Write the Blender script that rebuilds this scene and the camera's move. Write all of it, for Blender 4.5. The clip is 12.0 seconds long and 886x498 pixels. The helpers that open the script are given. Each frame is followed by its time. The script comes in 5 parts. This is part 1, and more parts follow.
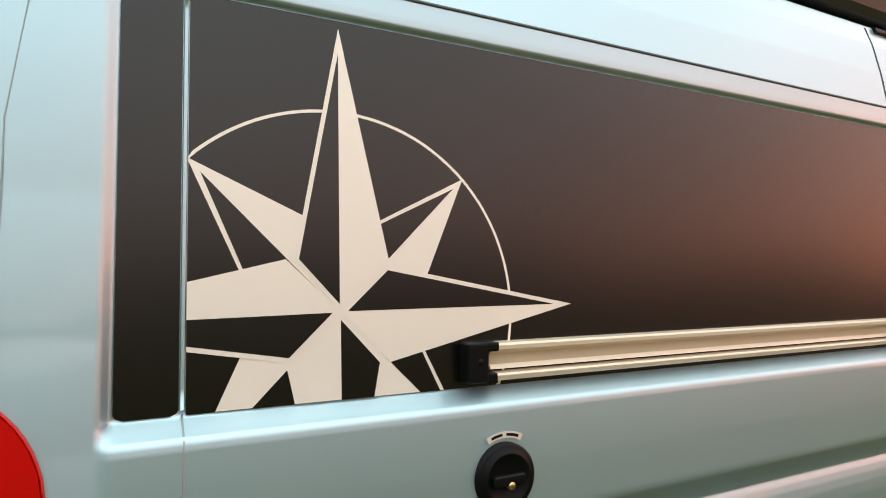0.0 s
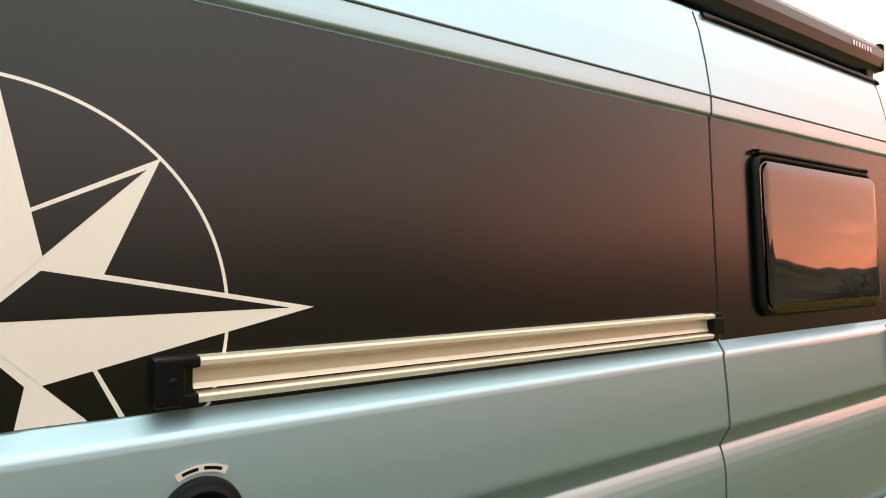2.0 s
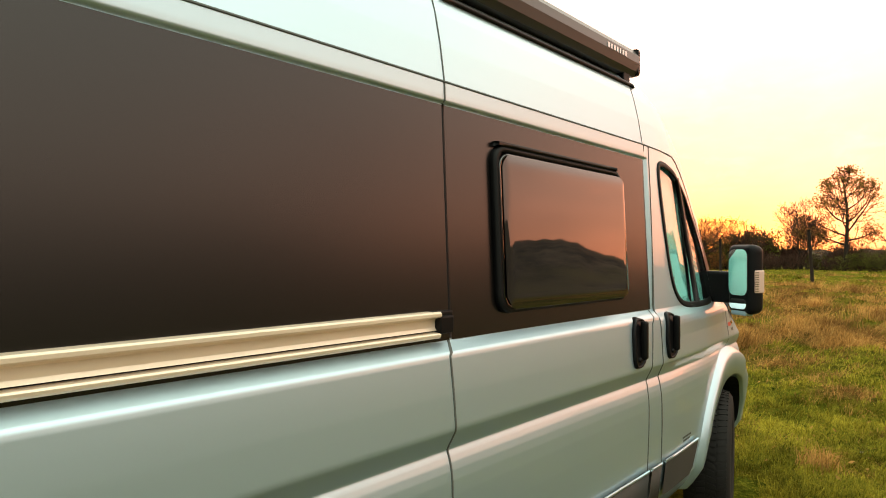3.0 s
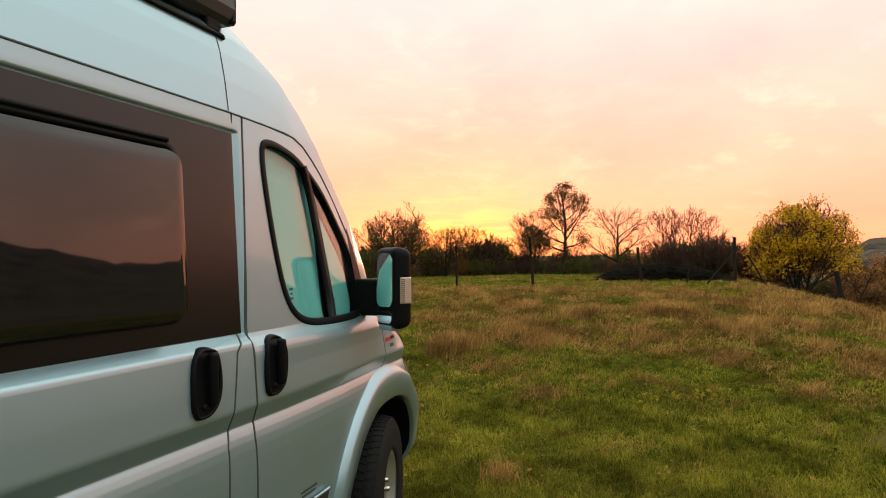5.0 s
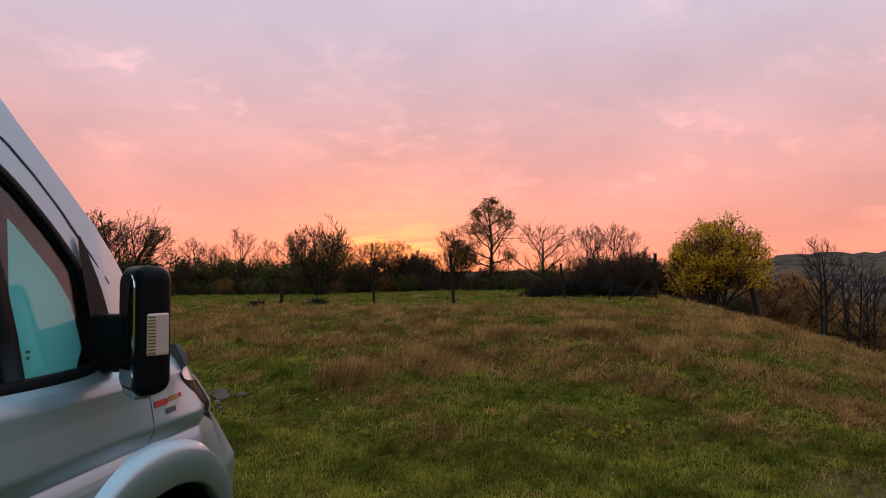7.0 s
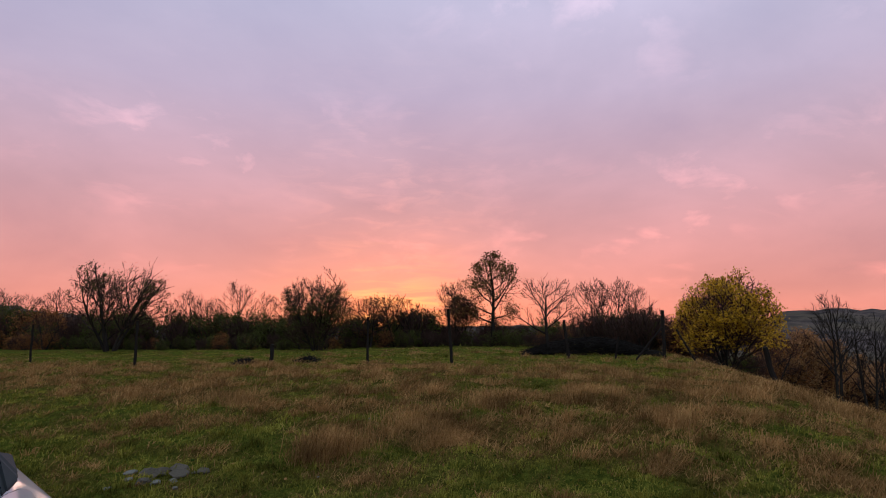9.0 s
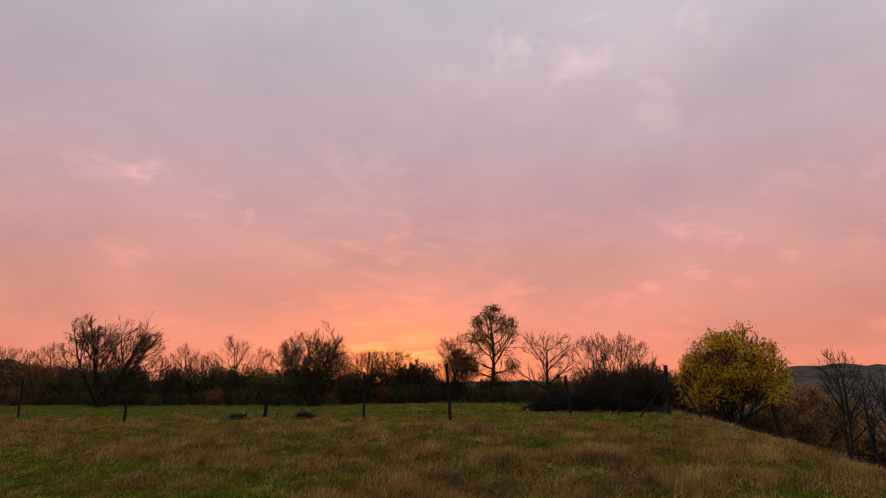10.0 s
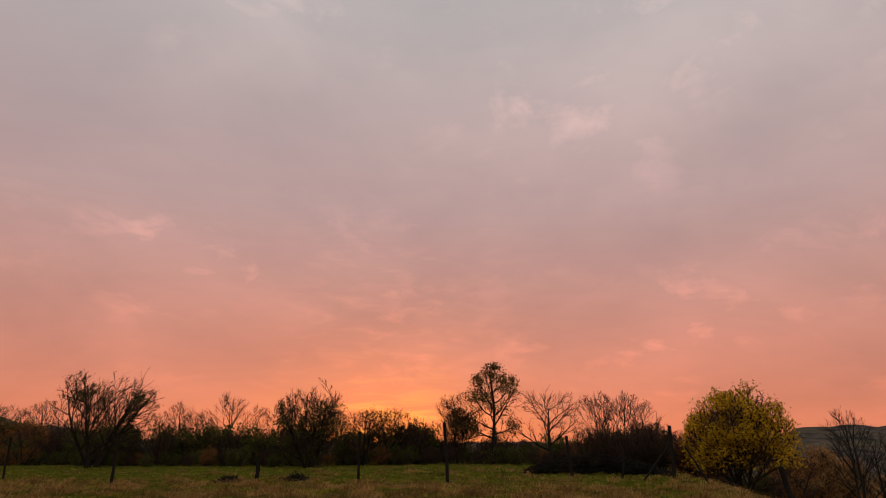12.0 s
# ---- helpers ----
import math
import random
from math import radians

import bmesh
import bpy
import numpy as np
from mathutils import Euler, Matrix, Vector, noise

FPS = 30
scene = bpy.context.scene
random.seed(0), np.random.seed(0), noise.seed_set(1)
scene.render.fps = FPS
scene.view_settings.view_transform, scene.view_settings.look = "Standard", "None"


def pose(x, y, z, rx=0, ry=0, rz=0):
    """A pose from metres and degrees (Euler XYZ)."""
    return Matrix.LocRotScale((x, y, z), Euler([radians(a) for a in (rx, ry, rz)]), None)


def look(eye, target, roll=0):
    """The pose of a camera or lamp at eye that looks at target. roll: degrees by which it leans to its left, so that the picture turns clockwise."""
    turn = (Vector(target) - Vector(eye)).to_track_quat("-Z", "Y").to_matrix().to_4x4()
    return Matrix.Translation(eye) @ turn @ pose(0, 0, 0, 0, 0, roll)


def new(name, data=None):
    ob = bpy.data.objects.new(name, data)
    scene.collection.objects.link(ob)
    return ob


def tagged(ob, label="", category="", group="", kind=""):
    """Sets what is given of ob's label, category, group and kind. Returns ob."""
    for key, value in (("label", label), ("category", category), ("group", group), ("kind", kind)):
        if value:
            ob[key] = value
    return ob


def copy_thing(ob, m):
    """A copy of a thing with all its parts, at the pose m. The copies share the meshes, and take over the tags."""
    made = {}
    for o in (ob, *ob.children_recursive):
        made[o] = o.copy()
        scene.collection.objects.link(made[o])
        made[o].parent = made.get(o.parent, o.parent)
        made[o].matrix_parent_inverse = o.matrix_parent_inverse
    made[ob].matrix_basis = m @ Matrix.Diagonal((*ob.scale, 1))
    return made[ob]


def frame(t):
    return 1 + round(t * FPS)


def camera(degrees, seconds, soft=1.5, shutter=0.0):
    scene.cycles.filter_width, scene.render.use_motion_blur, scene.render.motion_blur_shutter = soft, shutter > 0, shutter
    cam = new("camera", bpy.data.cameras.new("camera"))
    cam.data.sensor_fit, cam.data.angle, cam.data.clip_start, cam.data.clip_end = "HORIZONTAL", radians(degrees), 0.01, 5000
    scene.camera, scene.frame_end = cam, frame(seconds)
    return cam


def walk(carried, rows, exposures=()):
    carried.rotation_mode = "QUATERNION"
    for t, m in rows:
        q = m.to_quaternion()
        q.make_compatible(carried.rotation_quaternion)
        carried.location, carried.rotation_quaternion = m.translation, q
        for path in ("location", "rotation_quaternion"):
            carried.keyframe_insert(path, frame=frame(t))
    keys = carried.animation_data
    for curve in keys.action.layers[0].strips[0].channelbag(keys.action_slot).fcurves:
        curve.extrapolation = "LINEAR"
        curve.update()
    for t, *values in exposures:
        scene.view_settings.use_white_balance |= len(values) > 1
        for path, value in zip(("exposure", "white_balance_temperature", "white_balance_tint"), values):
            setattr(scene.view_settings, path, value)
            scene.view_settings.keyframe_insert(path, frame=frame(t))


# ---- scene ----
cam = camera(71.0, 12.0, 1.0)
PATH = [
    (0, (-0.331, -0.995, 1.496), (0.599, 0.775, 1.565), 0.2),
    (0.5, (-0.299, -1.011, 1.507), (0.628, 0.76, 1.574), 0.1),
    (1, (-0.256, -1.026, 1.515), (0.675, 0.743, 1.573), 0.2),
    (1.5, (-0.141, -1.037, 1.519), (0.84, 0.706, 1.545), 0.4),
    (2, (0.053, -1.014, 1.522), (1.194, 0.628, 1.54), 0.4),
    (2.5, (0.232, -1.036, 1.53), (1.565, 0.456, 1.539), 0.5),
    (3, (0.445, -1.114, 1.519), (1.937, 0.218, 1.53), 0.4),
    (3.5, (0.671, -1.183, 1.517), (2.289, -0.007, 1.535), 0.4),
    (5.5, (1.632, -1.323, 1.503), (3.541, -0.729, 1.55), -0.6),
    (6, (1.895, -1.342, 1.508), (3.819, -0.801, 1.563), -0.5),
    (6.5, (2.154, -1.383, 1.517), (4.09, -0.884, 1.59), -0.5),
    (8.5, (2.925, -1.376, 1.595), (4.856, -0.882, 1.761), -0.3),
    (9, (3.075, -1.363, 1.605), (4.996, -0.872, 1.866), -0.1),
    (9.5, (3.178, -1.36, 1.609), (5.086, -0.872, 1.96), -0.0),
    (10, (3.243, -1.368, 1.61), (5.136, -0.883, 2.041), 0.0),
    (10.5, (3.281, -1.381, 1.61), (5.158, -0.9, 2.104), 0.1),
    (11, (3.302, -1.402, 1.608), (5.165, -0.924, 2.158), 0.2),
    (11.5, (3.314, -1.424, 1.606), (5.166, -0.948, 2.194), 0.2),
    (12, (3.323, -1.446, 1.605), (5.168, -0.968, 2.212), 0.2),
]
EXPOSE = [
    (0.0, 1.33, 7300, 4), (1.5, 1.36, 7350, 3), (2.5, 1.5, 8000, 1), (3.5, 1.46, 9200, -2), (5.5, 0.35, 6800, -1),
    (6.5, 0.01, 6200, 5), (8.5, -0.28, 5200, 12), (9.5, -0.42, 5900, 14), (10.5, -0.60, 7100, 15), (12.0, -0.74, 7600, 15),
]
walk(cam, [(t, look(eye, target, roll)) for t, eye, target, roll in PATH], EXPOSE)

# ---------------------------------------------------------------- light
SUNSET = Vector((0.943, 0.332, 0.0)).normalized()
rng = np.random.default_rng(7)


def tree_of(owner):
    owner.use_nodes = True
    nt = owner.node_tree
    nt.nodes.clear()
    return nt


class Nodes:
    """Short names for building node trees."""

    def __init__(self, nt):
        self.nt = nt

    def add(self, kind, **values):
        n = self.nt.nodes.new(kind)
        for key, value in values.items():
            if key in n.inputs:
                n.inputs[key].default_value = value
            else:
                setattr(n, key, value)
        return n

    def link(self, a, b):
        self.nt.links.new(a, b)

    def math(self, op, a, b=0.0, clamp=False):
        n = self.nt.nodes.new("ShaderNodeMath")
        n.operation, n.use_clamp = op, clamp
        for i, v in enumerate((a, b)):
            if isinstance(v, (int, float)):
                n.inputs[i].default_value = v
            else:
                self.link(v, n.inputs[i])
        return n.outputs[0]

    def dot(self, a, v):
        n = self.nt.nodes.new("ShaderNodeVectorMath")
        n.operation = "DOT_PRODUCT"
        self.link(a, n.inputs[0])
        n.inputs[1].default_value = v
        return n.outputs["Value"]

    def ramp(self, fac, stops, mode="LINEAR"):
        n = self.nt.nodes.new("ShaderNodeValToRGB")
        n.color_ramp.interpolation = mode
        el = n.color_ramp.elements
        while len(el) < len(stops):
            el.new(0.5)
        for e, (at, col) in zip(el, stops):
            e.position = at
            e.color = (*col, 1) if len(col) == 3 else col
        self.link(fac, n.inputs[0])
        return n.outputs[0]

    def mix(self, fac, a, b, mode="MIX"):
        n = self.nt.nodes.new("ShaderNodeMix")
        n.data_type, n.blend_type = "RGBA", mode
        for sock, v in ((n.inputs[0], fac), (n.inputs[6], a), (n.inputs[7], b)):
            if isinstance(v, (int, float)):
                sock.default_value = v
            elif isinstance(v, tuple):
                sock.default_value = (*v, 1)
            else:
                self.link(v, sock)
        return n.outputs[2]

    def noise(self, vec, scale, detail=4.0, rough=0.55, distortion=0.0):
        n = self.add("ShaderNodeTexNoise", Scale=scale, Detail=detail, Roughness=rough, Distortion=distortion)
        if vec is not None:
            self.link(vec, n.inputs["Vector"])
        return n.outputs["Fac"]

    def bump(self, height, strength, distance):
        n = self.add("ShaderNodeBump", Strength=strength, Distance=distance)
        self.link(height, n.inputs["Height"])
        return n.outputs["Normal"]


def make_world():
    world = bpy.data.worlds.new("evening_sky")
    scene.world = world
    k = Nodes(tree_of(world))
    way = k.add("ShaderNodeTexCoord").outputs["Generated"]
    sep = k.add("ShaderNodeSeparateXYZ")
    k.link(way, sep.inputs[0])
    up = k.math("MAXIMUM", sep.outputs[2], 0.0)
    toward = k.dot(way, tuple(SUNSET))
    # the cloud deck, from the horizon to overhead: the sunset half and the half behind it
    west = k.ramp(up, [(0.0, (1.30, 0.37, 0.20)), (0.07, (1.16, 0.39, 0.265)), (0.20, (0.88, 0.425, 0.375)),
                       (0.36, (0.79, 0.565, 0.60)), (0.6, (0.72, 0.69, 0.76)), (0.8, (0.76, 0.84, 0.92)), (1.0, (0.94, 1.12, 1.22))])
    east = k.ramp(up, [(0.0, (0.30, 0.27, 0.28)), (0.08, (0.36, 0.35, 0.36)), (0.22, (0.44, 0.49, 0.53)),
                       (0.5, (0.64, 0.78, 0.87)), (1.0, (0.94, 1.12, 1.22))])
    side = k.ramp(k.math("MULTIPLY_ADD", toward, 0.5), [(0.0, (0, 0, 0)), (0.5, (0.40,) * 3), (0.75, (0.75,) * 3), (1.0, (1, 1, 1))])
    half = k.nt.nodes[side.node.name].inputs[0].links[0].from_node
    half.inputs[2].default_value = 0.5
    deck = k.mix(side, east, west)
    # cloud texture, flattened towards the horizon
    low = k.math("ADD", sep.outputs[2], 0.32)
    flat = k.add("ShaderNodeCombineXYZ")
    k.link(k.math("DIVIDE", sep.outputs[0], low), flat.inputs[0])
    k.link(k.math("DIVIDE", sep.outputs[1], low), flat.inputs[1])
    soft = k.noise(flat.outputs[0], 1.5, 6.0, 0.55, 0.3)
    fine = k.noise(flat.outputs[0], 5.0, 6.0, 0.6, 0.4)
    gate = k.noise(flat.outputs[0], 1.6, 2.0)
    wisps = k.ramp(fine, [(0.55, (0, 0, 0)), (0.70, (1, 1, 1))])
    wisps = k.math("MULTIPLY", wisps, k.ramp(gate, [(0.42, (0, 0, 0)), (0.62, (1, 1, 1))]))
    shade = k.ramp(soft, [(0.30, (0.86, 0.87, 0.91)), (0.48, (0.97, 0.97, 0.98)), (0.70, (1.16, 1.12, 1.11))])
    deck = k.mix(1.0, deck, shade, "MULTIPLY")
    deck = k.mix(k.math("MULTIPLY", wisps, 0.75), deck, k.mix(1.0, deck, (1.45, 1.28, 1.22), "MULTIPLY"))
    # glow round the place where the sun has gone down
    glow = k.math("POWER", k.math("MAXIMUM", toward, 0.0), 64.0)
    thin = k.math("POWER", k.math("SUBTRACT", 1.0, up, True), 9.0)
    deck = k.mix(k.math("MULTIPLY", k.math("MULTIPLY", glow, thin), 0.8), deck, (1.72, 0.45, 0.17))
    core = k.math("MULTIPLY", k.math("POWER", k.math("MAXIMUM", toward, 0.0), 420.0), k.math("POWER", k.math("SUBTRACT", 1.0, up, True), 28.0))
    deck = k.mix(core, deck, (2.5, 0.55, 0.13))
    # lit streaks of cloud low over the horizon
    wide = k.add("ShaderNodeCombineXYZ")
    k.link(k.math("MULTIPLY", sep.outputs[0], 6.0), wide.inputs[0])
    k.link(k.math("MULTIPLY", sep.outputs[1], 6.0), wide.inputs[1])
    k.link(k.math("MULTIPLY", sep.outputs[2], 55.0), wide.inputs[2])
    streak = k.ramp(k.noise(wide.outputs[0], 1.5, 4.0, 0.5), [(0.50, (0, 0, 0)), (0.64, (1, 1, 1))])
    near = k.math("MULTIPLY", k.math("POWER", k.math("MAXIMUM", toward, 0.0), 160.0), k.math("POWER", k.math("SUBTRACT", 1.0, up, True), 14.0))
    deck = k.mix(k.math("MULTIPLY", near, streak), deck, (2.7, 1.0, 0.22))
    # rippled cloud higher over the same place
    over = (SUNSET * math.cos(radians(11)) + Vector((0, 0, math.sin(radians(11))))).normalized()
    tall = k.add("ShaderNodeCombineXYZ")
    k.link(k.math("MULTIPLY", sep.outputs[0], 9.0), tall.inputs[0])
    k.link(k.math("MULTIPLY", sep.outputs[1], 9.0), tall.inputs[1])
    k.link(k.math("MULTIPLY", sep.outputs[2], 38.0), tall.inputs[2])
    ripple = k.ramp(k.noise(tall.outputs[0], 1.3, 5.0, 0.6, 0.7), [(0.50, (0, 0, 0)), (0.66, (1, 1, 1))])
    around = k.math("POWER", k.math("MAXIMUM", k.dot(way, tuple(over)), 0.0), 70.0)
    deck = k.mix(k.math("MULTIPLY", k.math("MULTIPLY", ripple, around), 0.55), deck, k.mix(1.0, deck, (1.32, 1.20, 1.10), "MULTIPLY"))
    bg = k.add("ShaderNodeBackground", Strength=1.0)
    k.link(deck, bg.inputs[0])
    sky = k.add("ShaderNodeTexSky", sky_type="NISHITA", sun_disc=False, sun_elevation=radians(1.0),
                sun_rotation=math.atan2(SUNSET.x, SUNSET.y), altitude=300.0)
    bg2 = k.add("ShaderNodeBackground", Strength=0.015)
    k.link(sky.outputs[0], bg2.inputs[0])
    both = k.add("ShaderNodeAddShader")
    k.link(bg.outputs[0], both.inputs[0])
    k.link(bg2.outputs[0], both.inputs[1])
    out = k.add("ShaderNodeOutputWorld")
    k.link(both.outputs[0], out.inputs[0])


make_world()
sun = new("sun", bpy.data.lights.new("sun", "SUN"))
sun.data.energy, sun.data.angle, sun.data.color = 0.15, radians(12), (1.0, 0.62, 0.4)
sun.matrix_world = look(SUNSET * 50 + Vector((0, 0, 3.0)), (0, 0, 0))

# ---------------------------------------------------------------- materials


def material(name, colour, rough=0.5, metal=0.0, coat=0.0, grain=0.0, scale=40.0, vary=0.0, vary_scale=3.0, bump=0.0, spec=0.5, coat_rough=0.05):
    """A plain surface with variation at two scales: colour drift, grain and fine relief."""
    m = bpy.data.materials.new(name)
    k = Nodes(tree_of(m))
    p = k.add("ShaderNodeBsdfPrincipled", Roughness=rough, Metallic=metal)
    p.inputs["Coat Weight"].default_value, p.inputs["Coat Roughness"].default_value = coat, coat_rough
    p.inputs["Specular IOR Level"].default_value = spec
    where = k.add("ShaderNodeTexCoord").outputs["Object"]
    big = k.noise(where, vary_scale, 3.0)
    small = k.noise(where, scale, 5.0, 0.65)
    c = k.mix(k.math("MULTIPLY", big, vary), colour, tuple(v * 0.5 for v in colour))
    c = k.mix(k.math("MULTIPLY", small, grain), c, tuple(min(1.0, v * 1.7) for v in colour))
    k.link(c, p.inputs["Base Color"])
    r = k.math("ADD", k.math("MULTIPLY", k.math("SUBTRACT", small, 0.5), 0.25 * rough), rough)
    k.link(r, p.inputs["Roughness"])
    if bump:
        k.link(k.bump(small, 0.6, bump), p.inputs["Normal"])
    k.link(p.outputs[0], k.add("ShaderNodeOutputMaterial").inputs[0])
    return m


def glass_material(name, colour, rough=0.0):
    m = bpy.data.materials.new(name)
    k = Nodes(tree_of(m))
    p = k.add("ShaderNodeBsdfPrincipled", Roughness=rough)
    p.inputs["Base Color"].default_value = (*colour, 1)
    p.inputs["Transmission Weight"].default_value, p.inputs["IOR"].default_value = 1.0, 1.45
    k.link(p.outputs[0], k.add("ShaderNodeOutputMaterial").inputs[0])
    return m


def ground_material():
    m = bpy.data.materials.new("meadow_ground")
    k = Nodes(tree_of(m))
    p = k.add("ShaderNodeBsdfPrincipled", Roughness=0.95)
    p.inputs["Specular IOR Level"].default_value = 0.0
    where = k.add("ShaderNodeTexCoord").outputs["Object"]
    patch = k.noise(where, 0.30, 5.0, 0.6, 0.4)
    mid = k.noise(where, 2.2, 6.0, 0.65, 0.3)
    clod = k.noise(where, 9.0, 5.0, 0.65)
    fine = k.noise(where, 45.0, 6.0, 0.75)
    # lit clod tops and shaded hollows are put into the turf colour
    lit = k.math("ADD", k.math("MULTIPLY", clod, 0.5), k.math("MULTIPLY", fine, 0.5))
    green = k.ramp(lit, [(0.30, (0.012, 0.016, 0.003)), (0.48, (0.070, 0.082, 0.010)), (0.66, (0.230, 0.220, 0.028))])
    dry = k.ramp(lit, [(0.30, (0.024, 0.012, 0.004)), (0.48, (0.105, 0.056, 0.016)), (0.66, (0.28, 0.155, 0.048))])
    known = k.add("ShaderNodeAttribute", attribute_name="dryness").outputs["Fac"]
    spread = k.math("ADD", k.math("MULTIPLY", known, 0.7), k.math("MULTIPLY", k.math("ADD", patch, mid), 0.25))
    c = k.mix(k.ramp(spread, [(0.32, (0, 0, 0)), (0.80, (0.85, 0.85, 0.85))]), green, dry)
    # worn bare earth by the track, and leafless woods on the far slopes
    gap = k.add("ShaderNodeVectorMath", operation="DISTANCE")
    k.link(where, gap.inputs[0])
    gap.inputs[1].default_value = (7.2, -3.1, 0.05)
    bare = k.ramp(k.math("ADD", gap.outputs["Value"], k.math("MULTIPLY", mid, 0.9)), [(0.60, (1, 1, 1)), (1.05, (0, 0, 0))])
    c = k.mix(bare, c, k.mix(fine, (0.15, 0.085, 0.045), (0.34, 0.21, 0.12)))
    far = k.add("ShaderNodeVectorMath", operation="LENGTH")
    k.link(where, far.inputs[0])
    wood = k.ramp(k.math("MULTIPLY", far.outputs["Value"], 0.001), [(0.13, (0, 0, 0)), (0.24, (1, 1, 1))])
    stand = k.mix(k.ramp(k.noise(where, 0.055, 6.0, 0.8), [(0.38, (0, 0, 0)), (0.62, (1, 1, 1))]), (0.026, 0.024, 0.025), (0.145, 0.105, 0.085))
    c = k.mix(wood, c, k.mix(k.ramp(k.noise(where, 0.012, 3.0), [(0.45, (0, 0, 0)), (0.62, (1, 1, 1))]), stand, (0.11, 0.085, 0.055)))
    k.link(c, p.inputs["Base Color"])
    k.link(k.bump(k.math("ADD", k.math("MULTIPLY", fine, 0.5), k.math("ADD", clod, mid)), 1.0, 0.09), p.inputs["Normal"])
    k.link(p.outputs[0], k.add("ShaderNodeOutputMaterial").inputs[0])
    return m


def leaf_material(name, a, b, rough=0.7, through_light=0.25, patch=0.5, gloss=0.0, mottle=0.0):
    """Foliage, twigs and blades: each clump of its own shade."""
    m = bpy.data.materials.new(name)
    k = Nodes(tree_of(m))
    p = k.add("ShaderNodeBsdfPrincipled", Roughness=rough)
    p.inputs["Specular IOR Level"].default_value = gloss
    one = k.add("ShaderNodeNewGeometry").outputs["Random Per Island"]
    where = k.add("ShaderNodeTexCoord").outputs["Object"]
    drift = k.ramp(k.noise(where, patch, 5.0, 0.65), [(0.40, (0, 0, 0)), (0.60, (1, 1, 1))])
    c = k.mix(k.math("ADD", k.math("MULTIPLY", one, 0.55), k.math("MULTIPLY", drift, 0.45)), a, b)
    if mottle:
        # shade of hollows put into the colour: noise patches darker, others lighter
        hollow_tone = k.ramp(k.noise(where, 1.3, 6.0, 0.7, 0.5), [(0.36, (1 - mottle,) * 3), (0.50, (1.0,) * 3), (0.66, (1 + 0.5 * mottle,) * 3)])
        c = k.mix(1.0, c, hollow_tone, "MULTIPLY")
    k.link(c, p.inputs["Base Color"])
    out = k.add("ShaderNodeOutputMaterial")
    if through_light:
        tr = k.add("ShaderNodeBsdfTranslucent")
        k.link(c, tr.inputs[0])
        mx = k.add("ShaderNodeMixShader", Fac=through_light)
        k.link(p.outputs[0], mx.inputs[1])
        k.link(tr.outputs[0], mx.inputs[2])
        k.link(mx.outputs[0], out.inputs[0])
    else:
        k.link(p.outputs[0], out.inputs[0])
    return m


PAINT = material("silver_paint", (0.400, 0.535, 0.605), 0.38, 0.72, 0.80, 0.06, 900.0, 0.05, 2.0, spec=0.3, coat_rough=0.03)
FILM = material("matt_dark_film", (0.0018, 0.0017, 0.0016), 0.24, 0.0, 0.0, 0.1, 700.0, 0.2, 4.0, spec=0.55)
FOIL = material("champagne_foil", (0.86, 0.76, 0.69), 0.42, 0.25, 0.0, 0.08, 600.0, 0.08, 5.0)
RAIL = material("champagne_rail", (0.76, 0.62, 0.49), 0.36, 0.35, 0.0, 0.08, 300.0, 0.12, 6.0)
RUBBER = material("black_rubber", (0.006, 0.006, 0.0065), 0.5, 0.0, 0.0, 0.2, 200.0, 0.2, 8.0, spec=0.14)
PLASTIC = material("black_plastic", (0.0045, 0.0045, 0.005), 0.42, 0.0, 0.0, 0.3, 500.0, 0.2, 9.0, 0.0004, 0.12)
GREY = material("grey_moulding", (0.042, 0.040, 0.038), 0.6, 0.0, 0.0, 0.3, 500.0, 0.2, 6.0, 0.0004, 0.2)
SEAM = material("panel_gap", (0.06, 0.072, 0.07), 0.7)
SOFT_SEAM = material("shallow_gap", (0.31, 0.36, 0.375), 0.5, 0.3)
ACRYLIC = material("tinted_acrylic", (0.008, 0.007, 0.007), 0.03, 0.0, 0.4, spec=0.6, coat_rough=0.02)
GLASS = glass_material("window_glass", (0.86, 0.93, 0.92))
BLIND = material("teal_blind", (0.22, 0.66, 0.60), 0.7, 0.0, 0.0, 0.15, 90.0, 0.2, 3.0, 0.001)
# dark brown that stands for the dim inside of the cab
CAB_DIM = material("cab_lining", (0.045, 0.032, 0.028), 0.8, 0.0, 0.0, 0.3, 120.0, 0.3, 5.0)
TYRE = material("tyre_rubber", (0.014, 0.013, 0.012), 0.8, 0.0, 0.0, 0.5, 60.0, 0.4, 8.0, 0.002, 0.15)
RIM = material("silver_rim", (0.55, 0.56, 0.57), 0.3, 0.8)
RED = material("red_lens", (0.52, 0.002, 0.002), 0.12, 0.0, 0.25, 0.1, 120.0, 0.6, 7.0, spec=0.25)
CLEAR = material("lamp_lens", (0.80, 0.79, 0.78), 0.15, 0.2, 0.9)
AMBER = material("indicator_lens", (0.62, 0.40, 0.34), 0.15, 0.1, 0.8, 0.3, 60.0)
MIRROR = material("mirror_glass", (0.9, 0.92, 0.92), 0.02, 1.0)
BRASS = material("brass", (0.62, 0.46, 0.22), 0.3, 0.9)
ANTHRACITE = material("anthracite_case", (0.055, 0.050, 0.050), 0.38, 0.4, 0.1, 0.15, 300.0)
BADGE_RED = material("red_badge", (0.45, 0.02, 0.02), 0.4)
CHROME = material("chrome", (0.7, 0.7, 0.7), 0.15, 1.0)
BARK = leaf_material("bark", (0.022, 0.018, 0.015), (0.06, 0.047, 0.037), 0.9, 0.0)
